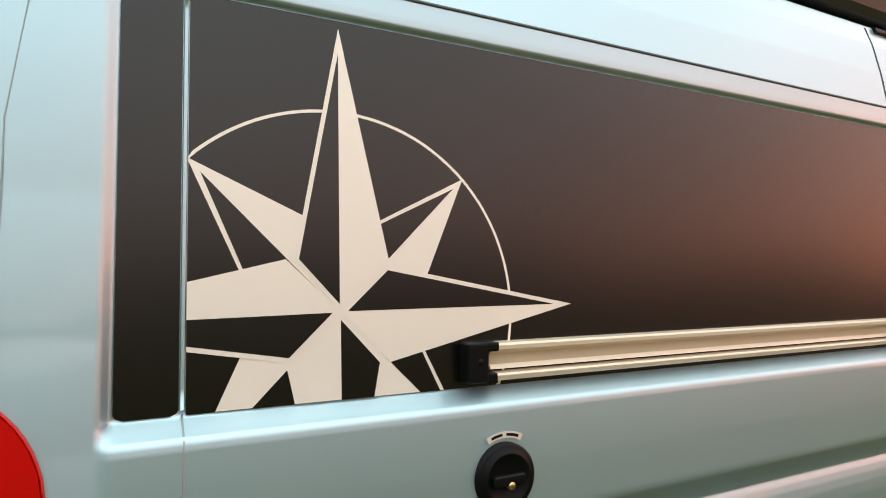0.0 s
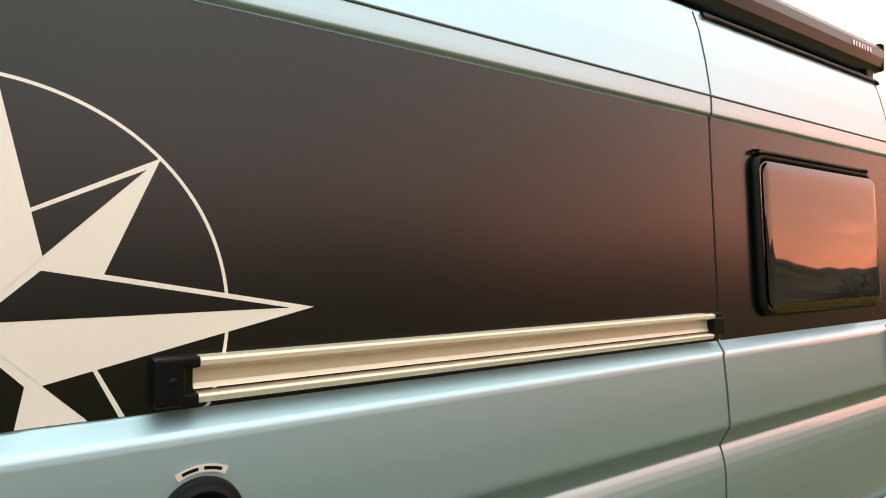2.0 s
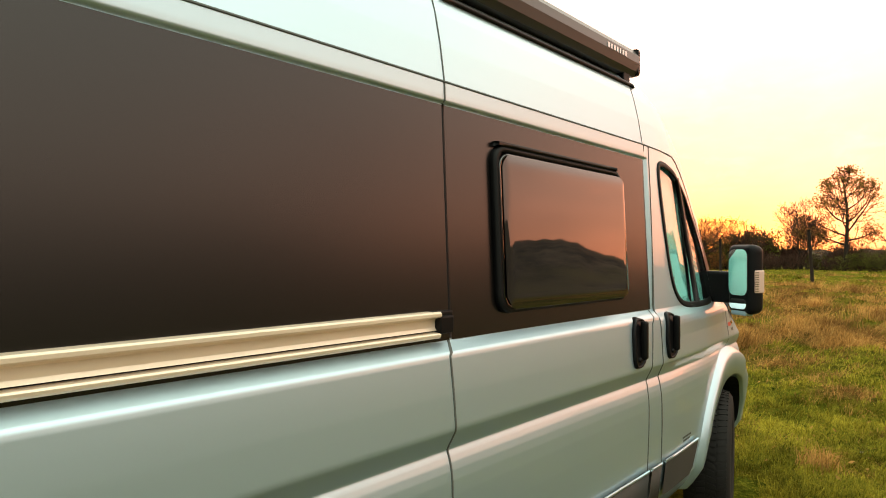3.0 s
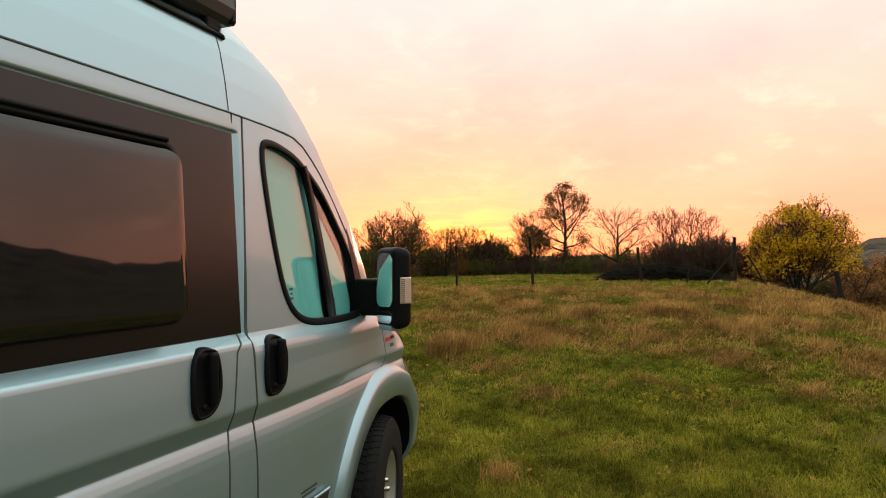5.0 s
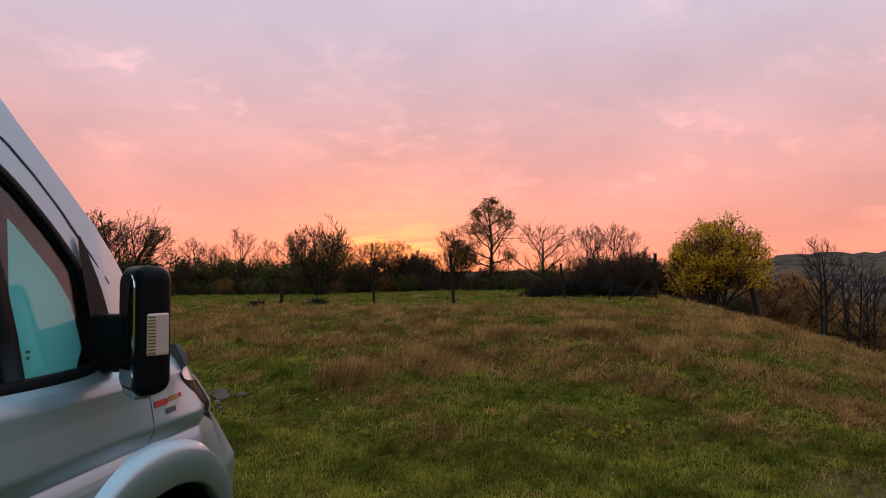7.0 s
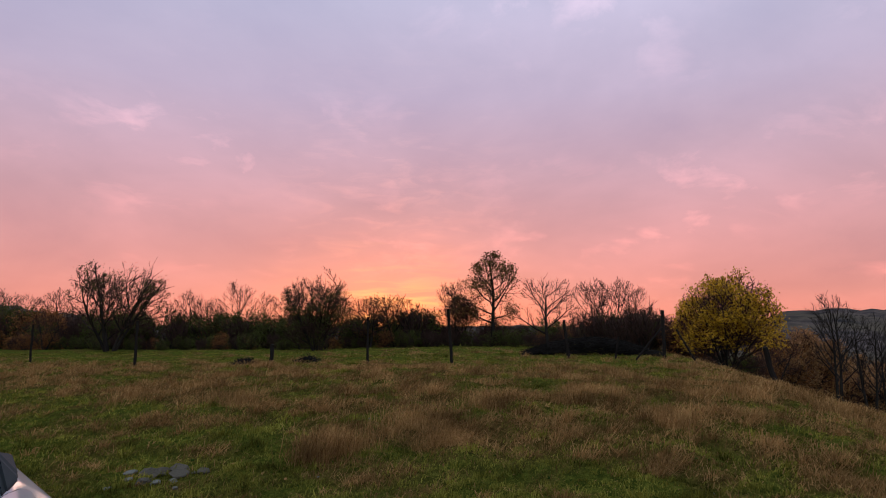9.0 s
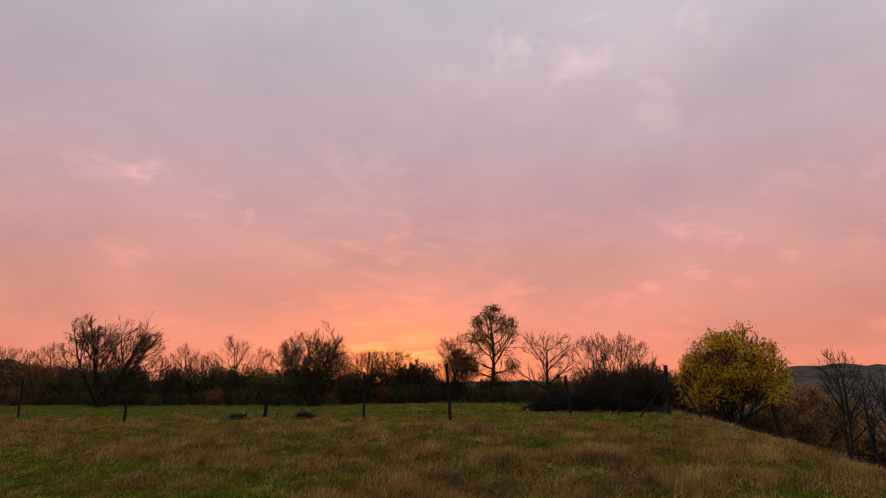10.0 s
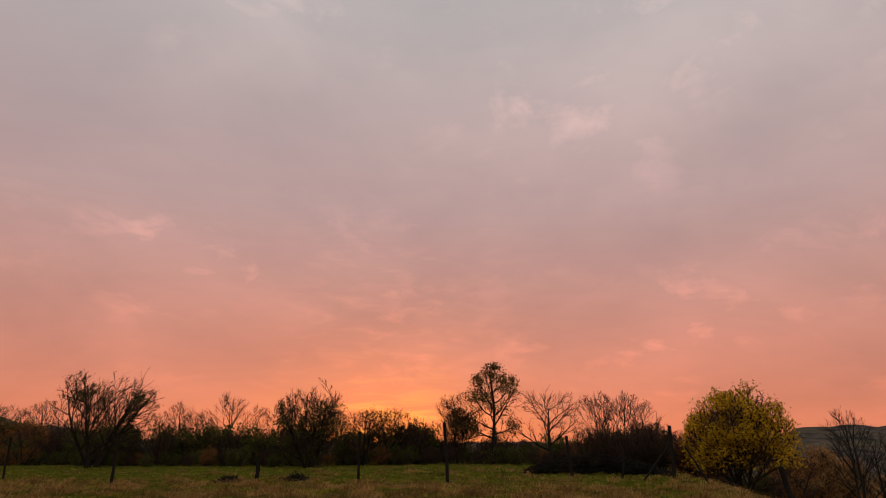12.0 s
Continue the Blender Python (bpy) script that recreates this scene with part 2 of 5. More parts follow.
TWIG = leaf_material("twigs", (0.045, 0.026, 0.020), (0.13, 0.07, 0.05), 0.9, 0.0)
WOOD = material("weathered_post", (0.024, 0.018, 0.014), 0.9, 0.0, 0.0, 0.5, 60.0, 0.5, 6.0, 0.004, 0.05)
BRUSH = leaf_material("dark_brushwood", (0.012, 0.010, 0.009), (0.04, 0.032, 0.026), 0.95, 0.0)
PALE_STONE = material("pale_stone", (0.17, 0.15, 0.115), 0.9, 0.0, 0.0, 0.4, 30.0, 0.5, 4.0, 0.006, 0.05)
STONE = material("grey_stone", (0.100, 0.080, 0.056), 0.9, 0.0, 0.0, 0.6, 45.0, 0.9, 9.0, 0.012, 0.05)
YELLOW_LEAF = leaf_material("yellow_leaves", (0.34, 0.18, 0.012), (0.92, 0.53, 0.032), through_light=0.4, patch=1.1)
RUST_LEAF = leaf_material("rust_leaves", (0.15, 0.065, 0.022), (0.42, 0.17, 0.05), through_light=0.45)
AUTUMN_LEAF = leaf_material("autumn_leaves", (0.25, 0.13, 0.06), (0.60, 0.31, 0.11), through_light=0.35)
OAK_LEAF = leaf_material("oak_leaves", (0.09, 0.055, 0.018), (0.32, 0.17, 0.05), through_light=0.5)
GREEN_LEAF = leaf_material("olive_leaves", (0.045, 0.050, 0.014), (0.15, 0.14, 0.036), through_light=0.4)
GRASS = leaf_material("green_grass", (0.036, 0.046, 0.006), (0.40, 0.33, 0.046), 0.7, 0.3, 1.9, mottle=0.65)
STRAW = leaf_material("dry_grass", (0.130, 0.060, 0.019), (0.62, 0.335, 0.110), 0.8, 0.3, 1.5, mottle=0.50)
WEED = leaf_material("dark_weeds", (0.012, 0.026, 0.004), (0.06, 0.105, 0.014), 0.6, 0.2)
FLOWER = leaf_material("yellow_leaf_bits", (0.18, 0.14, 0.015), (0.40, 0.31, 0.03))
GROUND = ground_material()

# ---------------------------------------------------------------- mesh helpers
ROOTS = {}


def thing(name, at=(0, 0, 0), label="", category="", group="", kind=""):
    """An Empty at a thing's base; its parts are built in world places."""
    ob = new(name)
    ob.empty_display_size = 0.2
    ob.matrix_basis = Matrix.Translation(at)
    ROOTS[ob.name] = Vector(at)
    return tagged(ob, label, category, group, kind)


def part_of(name, verts, faces, mat, parent=None, label="", smooth=False):
    me = bpy.data.meshes.new(name)
    me.from_pydata([tuple(v) for v in verts], [], [tuple(f) for f in faces])
    me.materials.append(mat)
    if smooth:
        me.polygons.foreach_set("use_smooth", [True] * len(me.polygons))
    me.update()
    ob = new(name, me)
    if parent is not None:
        ob.parent = parent
        if parent.name in ROOTS:
            ob.matrix_parent_inverse = Matrix.Translation(-ROOTS[parent.name])
    if label:
        ob["label"] = label
    return ob


def part(name, bm, mat, parent=None, label="", smooth=False):
    bmesh.ops.recalc_face_normals(bm, faces=bm.faces)
    me = bpy.data.meshes.new(name)
    bm.to_mesh(me)
    bm.free()
    ob = part_of(name, [], [], mat, parent, label)
    ob.data = me
    me.materials.append(mat)
    if smooth:
        me.polygons.foreach_set("use_smooth", [True] * len(me.polygons))
    return ob


def box_bm(x0, y0, z0, x1, y1, z1, bevel=0.0, segments=2):
    bm = bmesh.new()
    bmesh.ops.create_cube(bm, size=1.0)
    for v in bm.verts:
        v.co = Vector(((x0 + x1) / 2 + v.co.x * (x1 - x0), (y0 + y1) / 2 + v.co.y * (y1 - y0), (z0 + z1) / 2 + v.co.z * (z1 - z0)))
    if bevel:
        bmesh.ops.bevel(bm, geom=bm.edges[:], offset=bevel, segments=segments, profile=0.6, affect="EDGES")
    return bm


def lathe(profile, centre, axis="y", steps=40):
    """A turned shape: profile of (radius, along) round an axis through centre."""
    verts, faces = [], []
    n = len(profile)
    for i in range(steps):
        a = 2 * math.pi * i / steps
        for r, h in profile:
            if axis == "y":
                p = (r * math.cos(a), h, r * math.sin(a))
            elif axis == "x":
                p = (h, r * math.cos(a), r * math.sin(a))
            else:
                p = (r * math.cos(a), r * math.sin(a), h)
            verts.append(Vector(centre) + Vector(p))
    for i in range(steps):
        j = (i + 1) % steps
        for q in range(n - 1):
            faces.append((i * n + q, i * n + q + 1, j * n + q + 1, j * n + q))
    return verts, faces


def lathe_part(name, profile, centre, mat, parent, label="", axis="y", steps=40):
    v, f = lathe(profile, centre, axis, steps)
    return part_of(name, v, f, mat, parent, label, True)


# ---------------------------------------------------------------- the van's shape
# x runs forward along the van, its near flank lies about y = 0, its middle at y = 1
MID = 1.0
PROFILE = [(0.34, 0.06), (0.40, 0.015), (0.47, -0.025), (0.62, -0.043), (0.80, -0.0490), (0.880, -0.0495), (0.920, -0.0480), (0.945, -0.0450), (0.965, -0.0405), (0.982, -0.0350), (0.990, -0.0315), (0.9945, -0.0295), (0.997, -0.0290), (1.000, -0.0300), (1.048, -0.0560), (1.0515, -0.0578), (1.056, -0.0588), (1.064, -0.0590), (1.15, -0.0535), (1.20, -0.0490), (1.240, -0.0450), (1.2500, -0.0430), (1.2555, -0.0400), (1.2585, -0.0355), (1.2760, -0.0110), (1.2790, -0.0065),
           (1.2815, -0.0040), (1.2855, -0.0035), (1.5, 0.009), (1.75, 0.023), (1.928, 0.032), (1.930, 0.0315), (1.9325, 0.0262), (1.9355, 0.0232), (1.940, 0.0222), (1.952, 0.0222), (1.99, 0.024), (2.10, 0.046), (2.20, 0.072), (2.27, 0.098)]
SMOOTH_PROFILE = [(0.34, 0.06), (0.40, 0.015), (0.47, -0.025), (0.62, -0.043), (0.80, -0.0490), (0.880, -0.0495), (0.920, -0.0480), (0.945, -0.0450), (0.965, -0.0405), (0.982, -0.0350), (0.990, -0.0315), (0.9945, -0.0295), (0.997, -0.0290), (1.000, -0.0300), (1.048, -0.0560), (1.0515, -0.0578), (1.056, -0.0588), (1.064, -0.0590), (1.15, -0.0522), (1.205, -0.0505), (1.222, -0.0480), (1.238, -0.0430), (1.252, -0.0340), (1.266, -0.0240), (1.280, -0.0190), (1.40, -0.011), (1.6, 0.000), (1.8, 0.011), (1.99, 0.024), (2.10, 0.046), (2.20, 0.072), (2.27, 0.098)]
REAR_PROFILE = [p for p in SMOOTH_PROFILE if p[0] < 1.1] + [(1.15, -0.0515), (1.25, -0.0365), (1.40, -0.0180)] + [p for p in SMOOTH_PROFILE if p[0] > 1.45]
PLAN = [(-0.78, 0.26), (-0.76, 0.15), (-0.72, 0.09), (-0.66, 0.05), (-0.58, 0.022), (-0.48, 0.006), (-0.40, 0.0), (3.2, 0.0), (3.65, 0.022), (4.0, 0.058), (4.2, 0.066), (4.4, 0.082), (4.6, 0.190), (4.8, 0.35), (5.0, 0.60), (5.07, 0.78)]
PLAN_LOW = [(-0.78, 0.26), (-0.76, 0.15), (-0.72, 0.09), (-0.66, 0.05), (-0.58, 0.022), (-0.48, 0.006), (-0.40, 0.0), (3.2, 0.0), (3.65, 0.022), (4.0, 0.055), (4.2, 0.066), (4.4, 0.076), (4.6, 0.120), (4.8, 0.205), (4.95, 0.34), (5.07, 0.65)]
SHOULDER = [(-0.78, 2.20), (-0.72, 2.26), (-0.6, 2.27), (3.16, 2.27), (3.24, 2.262), (3.36, 2.215), (3.54, 2.10), (3.7, 1.955), (3.9, 1.790), (4.1, 1.610), (4.22, 1.445), (4.32, 1.30), (4.45, 1.215), (4.6, 1.135), (4.8, 1.01), (4.95, 0.90), (5.07, 0.76)]
RISE = [(-0.78, 0.15), (-0.6, 0.25), (2.9, 0.29), (3.05, 0.38), (3.2, 0.42), (3.4, 0.38), (3.6, 0.37), (4.0, 0.38), (4.3, 0.30), (4.6, 0.22), (4.8, 0.16), (5.07, 0.06)]
LEAN = [(3.0, 0.0), (3.4, 0.03), (3.8, 0.11), (4.2, 0.22), (4.6, 0.25), (5.1, 0.3)]
WING_LEAN = [(4.0, 0.0), (4.2, 0.14), (4.4, 0.42), (4.6, 0.62), (5.1, 0.55)]


def held(profile):
    """The same section with points set close beside each fold, so that its rounding stays narrow."""
    out = []
    for (z0, y0), (z1, y1) in zip(profile, profile[1:]):
        out.append((z0, y0))
        gap = z1 - z0
        for q in (0.003, gap - 0.003) if 0.009 < gap < 0.03 else (0.004, gap / 2, gap - 0.004) if gap >= 0.03 else ():
            out.append((round(z0 + q, 5), y0 + (y1 - y0) * q / gap))
    return out + profile[-1:]


def between(table, v):
    return np.interp(v, [a for a, _ in table], [b for _, b in table])


def surf(x, z):
    """The flank's y at a place along the van and a height."""
    inside = min(1.0, max(0.0, (x + 0.352) / 0.018)) * min(1.0, max(0.0, (3.042 - x) / 0.018))
    plain = SMOOTH_PROFILE if x > 1.0 else REAR_PROFILE
    y = between(plain, z) * (1 - inside) + between(PROFILE, z) * inside
    low = min(1.0, max(0.0, (1.0 - z) / 0.22))
    return float(y + between(PLAN, x) * (1 - low) + between(PLAN_LOW, x) * low + between(LEAN, x) * max(0.0, z - 1.2) + between(WING_LEAN, x) * min(0.35, max(0.0, z - 1.02)))


MIRROR_AT = (3.866, -0.138)
WHEELS = (0.115, 4.15)
ARCH = 0.445
ARCH_Z = 0.39
CAB_WINDOW = [(3.150, 1.91), (3.215, 1.945), (3.38, 1.925), (3.52, 1.880), (3.66, 1.800), (3.80, 1.680), (3.915, 1.55), (3.945, 1.40), (3.94, 1.285), (3.86, 1.262),
              (3.58, 1.262), (3.40, 1.272), (3.30, 1.32), (3.24, 1.42), (3.185, 1.65)]


def clip_right(poly, limit):
    """The part of a loop that lies behind a place along the van."""
    return [(min(x, limit), z) for x, z in poly]


def chaikin(points, times=2):
    for _ in range(times):
        out = []
        for a, b in zip(points, points[1:] + points[:1]):
            out += [(a[0] * 0.75 + b[0] * 0.25, a[1] * 0.75 + b[1] * 0.25), (a[0] * 0.25 + b[0] * 0.75, a[1] * 0.25 + b[1] * 0.75)]
        points = out
    return points


def inside(poly, x, z):
    hit = False
    for (x0, z0), (x1, z1) in zip(poly, poly[1:] + poly[:1]):
        if (z0 > z) != (z1 > z) and x < (x1 - x0) * (z - z0) / (z1 - z0) + x0:
            hit = not hit
    return hit


def shrink(poly, d):
    """The loop moved inwards by d; poly runs clockwise."""
    area = sum(x0 * z1 - x1 * z0 for (x0, z0), (x1, z1) in zip(poly, poly[1:] + poly[:1]))
    s = 1 if area > 0 else -1
    out = []
    for i, p in enumerate(poly):
        a, b = Vector(poly[i - 1]), Vector(poly[(i + 1) % len(poly)])
        t = (b - a).normalized()
        out.append((p[0] - s * t.y * d, p[1] + s * t.x * d))
    return out


def rrect(x0, z0, x1, z1, r, n=6):
    out = []
    for cx, cz, a0 in ((x1 - r, z1 - r, 0), (x0 + r, z1 - r, 90), (x0 + r, z0 + r, 180), (x1 - r, z0 + r, 270)):
        for i in range(n + 1):
            a = radians(a0 + 90 * i / n)
            out.append((cx + r * math.cos(a), cz + r * math.sin(a)))
    return out


def sheet(poly, off, nx=24, nz=8, ends=0.0008):
    """A skin over the flank inside a loop that has one top and one bottom at each x."""
    xs0, xs1 = min(p[0] for p in poly) + ends, max(p[0] for p in poly) - ends
    verts, faces = [], []
    for i in range(nx + 1):
        x = xs0 + (xs1 - xs0) * (0.5 - 0.5 * math.cos(math.pi * i / nx))
        cut = []
        for (x0, z0), (x1, z1) in zip(poly, poly[1:] + poly[:1]):
            if (x0 <= x) != (x1 <= x):
                cut.append(z0 + (z1 - z0) * (x - x0) / (x1 - x0))
        lo, hi = min(cut), max(cut)
        for j in range(nz + 1):
            z = lo + (hi - lo) * j / nz
            verts.append((x, surf(x, z) - off, z))
    for i in range(nx):
        for j in range(nz):
            a = i * (nz + 1) + j
            faces.append((a, a + nz + 1, a + nz + 2, a + 1))
    return verts, faces


def band(points, width, off, high, closed=False, taper=0.0):
    """A raised strip along a line on the flank: off from the skin at its foot, off + high at its face."""
    verts, faces = [], []
    n = len(points)
    for i, p in enumerate(points):
        a = Vector(points[i - 1] if closed or i else points[0])
        b = Vector(points[(i + 1) % n] if closed or i < n - 1 else points[-1])
        t = (b - a).normalized()
        nrm = Vector((-t.y, t.x)) * width / 2
        for s, w, h in ((1, 1.0, off), (1, 1 - taper, off + high), (-1, 1 - taper, off + high), (-1, 1.0, off)):
            x, z = p[0] + s * w * nrm.x, p[1] + s * w * nrm.y
            verts.append((x, surf(x, z) - h, z))
    for i in range(n if closed else n - 1):
        j = (i + 1) % n
        for q in range(4):
            r = (q + 1) % 4
            faces.append((4 * i + q, 4 * i + r, 4 * j + r, 4 * j + q))
    if not closed:
        faces += [(0, 1, 2, 3), (4 * n - 1, 4 * n - 2, 4 * n - 3, 4 * n - 4)]
    return verts, faces


def line(a, b, n):
    return [(a[0] + (b[0] - a[0]) * i / n, a[1] + (b[1] - a[1]) * i / n) for i in range(n + 1)]


van = thing("camper_van", (2.15, MID, 0.0), "silver high-roof camper van with dark side panels, parked on grass", "van")


def arch_radius(w, a):
    """The front opening reaches further forward than back."""
    return ARCH + (0.05 * max(0.0, math.cos(a)) if w > 3 else 0.0)


def build_body():
    xs = sorted({round(float(v), 4) for v in (*np.arange(-0.78, -0.36, 0.03), -0.362, -0.356, -0.352, -0.346, -0.340, -0.334, -0.330, *np.arange(-0.30, 2.98, 0.06), 3.0, 3.018, 3.024, 3.030, 3.036, 3.042, 3.046,
                                              *np.arange(3.054, 5.071, 0.022), *(w + d for w in WHEELS[:1] for d in np.arange(-0.52, 0.53, 0.03)))})
    zs = sorted({z for z, _ in held(PROFILE)} | {z for z, _ in SMOOTH_PROFILE} | {round(float(v), 3) for v in np.arange(0.45, 0.95, 0.03)} | {round(float(v), 3) for v in np.arange(1.26, 1.94, 0.03)})
    window = shrink(chaikin(CAB_WINDOW, 2), 0.012)
    verts, rows = [], []
    top = 14
    for x in xs:
        zsh = float(between(SHOULDER, x))
        half = []
        for z in zs:
            if zsh < 2.27:
                cut = min(1.2, zsh - 0.12)
                zz = z if z <= cut else cut + (z - cut) * (zsh - cut) / (2.27 - cut)
            else:
                zz = z
            half.append((surf(x, zz), zz))
        ys, zt = half[-1]
        rise = float(between(RISE, x))
        for i in range(1, top + 1):
            t = (i / top) ** 1.5
            half.append((ys + (MID - ys) * t, zt + rise * (1 - (1 - t) ** 2.6)))
        full = half + [(2 * MID - y, z) for y, z in reversed(half[:-1])]
        rows.append(list(range(len(verts), len(verts) + len(full))))
        verts += [(x, y, z) for y, z in full]
    faces = []
    n = len(rows[0])
    for a, b in zip(rows, rows[1:]):
        for i in range(n - 1):
            f = (a[i], b[i], b[i + 1], a[i + 1])
            c = sum((Vector(verts[v]) for v in f), Vector()) / 4
            side = i < len(zs) - 1 or i > n - len(zs) - 1
            if side and any(math.hypot(c.x - w, c.z - ARCH_Z) < arch_radius(w, math.atan2(c.z - ARCH_Z, c.x - w)) + 0.02 for w in WHEELS):
                continue
            if side and inside(window, c.x, c.z):
                continue
            faces.append(f)
        faces.append((a[-1], b[-1], b[0], a[0]))
    for end in (rows[0], rows[-1]):
        faces += [(end[i], end[i + 1], end[n - 2 - i], end[n - 1 - i]) for i in range(n // 2)]
    return part_of("body", verts, faces, PAINT, van, "silver painted steel body", True)


body = build_body()


def lay(name, made, mat, parent=None, label="", smooth=True):
    return part_of(name, *made, mat, parent or van, label, smooth)


# dark film panels in the pressed recess
lay("side_panel", sheet(rrect(-0.333, 1.2825, -0.246, 1.9275, 0.012), 0.0022, 8, 10), FILM, None, "matt black film panel")
lay("side_panel", sheet(rrect(-0.238, 1.2825, 1.7160, 1.9275, 0.003), 0.0022, 60, 14), FILM, None, "matt black film panel")
lay("side_panel", sheet(rrect(1.7240, 1.2825, 3.021, 1.9275, 0.004), 0.0022, 40, 14), FILM, None, "matt black film panel on the sliding door")


# compass star
def clip(poly, lo_x, lo_z):
    for axis, lim in ((0, lo_x), (1, lo_z)):
        out = []
        for p, q in zip(poly, poly[1:] + poly[:1]):
            if (p[axis] >= lim) != (q[axis] >= lim):
                t = (lim - p[axis]) / (q[axis] - p[axis])
                cut = (p[0] + (q[0] - p[0]) * t, p[1] + (q[1] - p[1]) * t)
                out += [p, cut] if p[axis] >= lim else [cut]
            elif p[axis] >= lim:
                out.append(p)
        poly = out
        if not poly:
            break
    return poly


STAR = (0.0, 1.4265)


def star_piece(poly, off, mat, label):
    poly = clip([(STAR[0] + a, STAR[1] + b) for a, b in poly], -0.2375, 1.2832)
    if len(poly) < 3:
        return
    verts = [(x, surf(x, z) - off, z) for x, z in poly]
    part_of("star_ray", verts, [tuple(range(len(verts)))], mat, star, label)


star = part_of("compass_star", [], [], FOIL, van, "champagne foil compass rose")
v, f = [], []
for i in range(161):
    a = 2 * math.pi * i / 160
    for r in (0.3362, 0.3415):
        x, z = max(-0.2375, STAR[0] + r * math.cos(a)), max(1.2832, STAR[1] + r * math.sin(a))
        v.append((x, surf(x, z) - 0.0027, z))
    if i:
        f.append((2 * i - 2, 2 * i - 1, 2 * i + 1, 2 * i))
part_of("star_ring", v, f, FOIL, star)
for kind, tip, along, out, narrow, off in (("diagonal", 0.340, 0.12, 0.082, 0.072, 0.0027), ("main", 0.4865, 0.0885, 0.0885, 0.0767, 0.0035)):
    for i in range(4):
        a = math.pi / 2 * i + (math.pi / 4 if kind == "diagonal" else 0.0)
        # the decal was laid on slightly askew
        a += {("main", 0): 0.007, ("main", 2): 0.020}.get((kind, i), 0.0)
        ax, sd = Vector((math.cos(a), math.sin(a))), Vector((-math.sin(a), math.cos(a)))
        corner = ax * along + sd * (narrow + (0.011 if (kind, i) == ("diagonal", 1) else 0.0))
        rim = 0.0078 if kind == "main" else 0.0050
        star_piece([(0, 0), tuple(ax * along - sd * (out + (0.005 if (kind, i) == ("diagonal", 0) else 0.0))), tuple(ax * tip), tuple(corner)], off, FOIL, "")
        # the dark half on the counter-clockwise side, inside a narrow rim
        run = (ax * tip - corner).normalized()
        rim_in = Vector((-run.y, run.x)) * rim
        rim_in *= -1 if rim_in.dot(sd) > 0 else 1
        dark_corner = corner + rim_in
        star_piece([tuple(ax * (0.013 if kind == "main" else 0.05) + sd * 0.0008), tuple(ax * (tip - rim * 5.7) + sd * 0.0006), tuple(dark_corner)], off + 0.0003, FILM, "dark half of the ray")

# gaps between the body panels
lay("panel_gap", band(line((-0.242, 0.45), (-0.242, 1.284), 80), 0.003, 0.0004, 0.0006), SOFT_SEAM)
lay("film_edge", band(line((-0.236, 1.9265), (3.018, 1.9265), 60), 0.0014, 0.0022, 0.0008), PAINT, None, "thin pale edge along the top of the film")
lay("panel_gap", band(line((-0.242, 1.93), (-0.242, 1.99), 12), 0.003, 0.0004, 0.0006), SEAM)
lay("panel_trim", band(line((-0.242, 1.290), (-0.242, 1.926), 20), 0.0075, 0.0004, 0.003, taper=0.4), PAINT, None, "thin silver strip between the panels")
lay("panel_gap", band(line((1.682, 0.45), (1.682, 1.06), 60) + line((1.682, 1.07), (1.675, 1.245), 20) + line((1.676, 1.249), (1.716, 1.285), 16), 0.007, 0.0004, 0.0010), SEAM)
lay("panel_gap", band(line((1.720, 1.287), (1.720, 1.93), 40), 0.009, 0.0004, 0.0022), RUBBER)
lay("panel_gap", band(line((1.720, 1.932), (1.720, 1.99), 12), 0.006, 0.0004, 0.0010), SEAM)
lay("panel_gap", band(line((1.720, 1.99), (1.735, 2.262), 12), 0.005, 0.0004, 0.0010), SEAM)
lay("panel_gap", band(line((-0.70, 1.99), (3.34, 1.99), 120), 0.006, 0.0004, 0.0012), SEAM)
lay("panel_gap", band([(3.34, 1.99), (3.42, 1.985), (3.50, 1.967), (3.58, 1.93), (3.66, 1.88), (3.74, 1.82), (3.84, 1.73), (3.94, 1.62), (4.03, 1.52)], 0.007, 0.0004, 0.0015), SEAM)
lay("panel_gap", band([(3.010, 1.988), (3.012, 1.935)], 0.006, 0.0004, 0.0010), SEAM)
lay("panel_gap", band(line((3.000, 1.28), (2.955, 1.235), 12) + line((2.952, 1.23), (2.920, 1.05), 16) + line((2.921, 1.045), (2.928, 1.0), 12) + line((2.927, 0.995), (2.914, 0.955), 12) + line((2.913, 0.95), (2.913, 0.47), 20), 0.006, 0.0004, 0.0010), SEAM)
lay("panel_gap", band(line((3.066, 1.987), (3.032, 1.25), 30) + line((3.031, 1.24), (3.032, 1.05), 20) + line((3.033, 1.045), (3.048, 1.0), 12) + line((3.048, 0.995), (3.040, 0.955), 12) + line((3.040, 0.95), (3.062, 0.47), 20), 0.007, 0.0004, 0.0012), SEAM)
lay("panel_gap", band(line((3.020, 2.262), (2.998, 1.995), 14), 0.0035, 0.0004, 0.0010), SEAM)
lay("panel_gap", band(line((4.10, 1.20), (4.12, 0.86), 20), 0.003, 0.0004, 0.0008), SEAM)

lay("panel_gap", band([(-0.432, 1.98), (-0.446, 1.86), (-0.468, 1.70), (-0.469, 1.52), (-0.462, 1.36)], 0.002, 0.0002, 0.0003), SOFT_SEAM)
for x0, x1, z0 in ((3.30, 3.42, 0.672), (3.31, 3.41, 0.656)):
    lay("text_bar", sheet([(x0, z0), (x0, z0 + 0.009), (x1, z0 + 0.009), (x1, z0)], 0.002, 4, 1), SEAM, None, "faint lettering bar on the door")

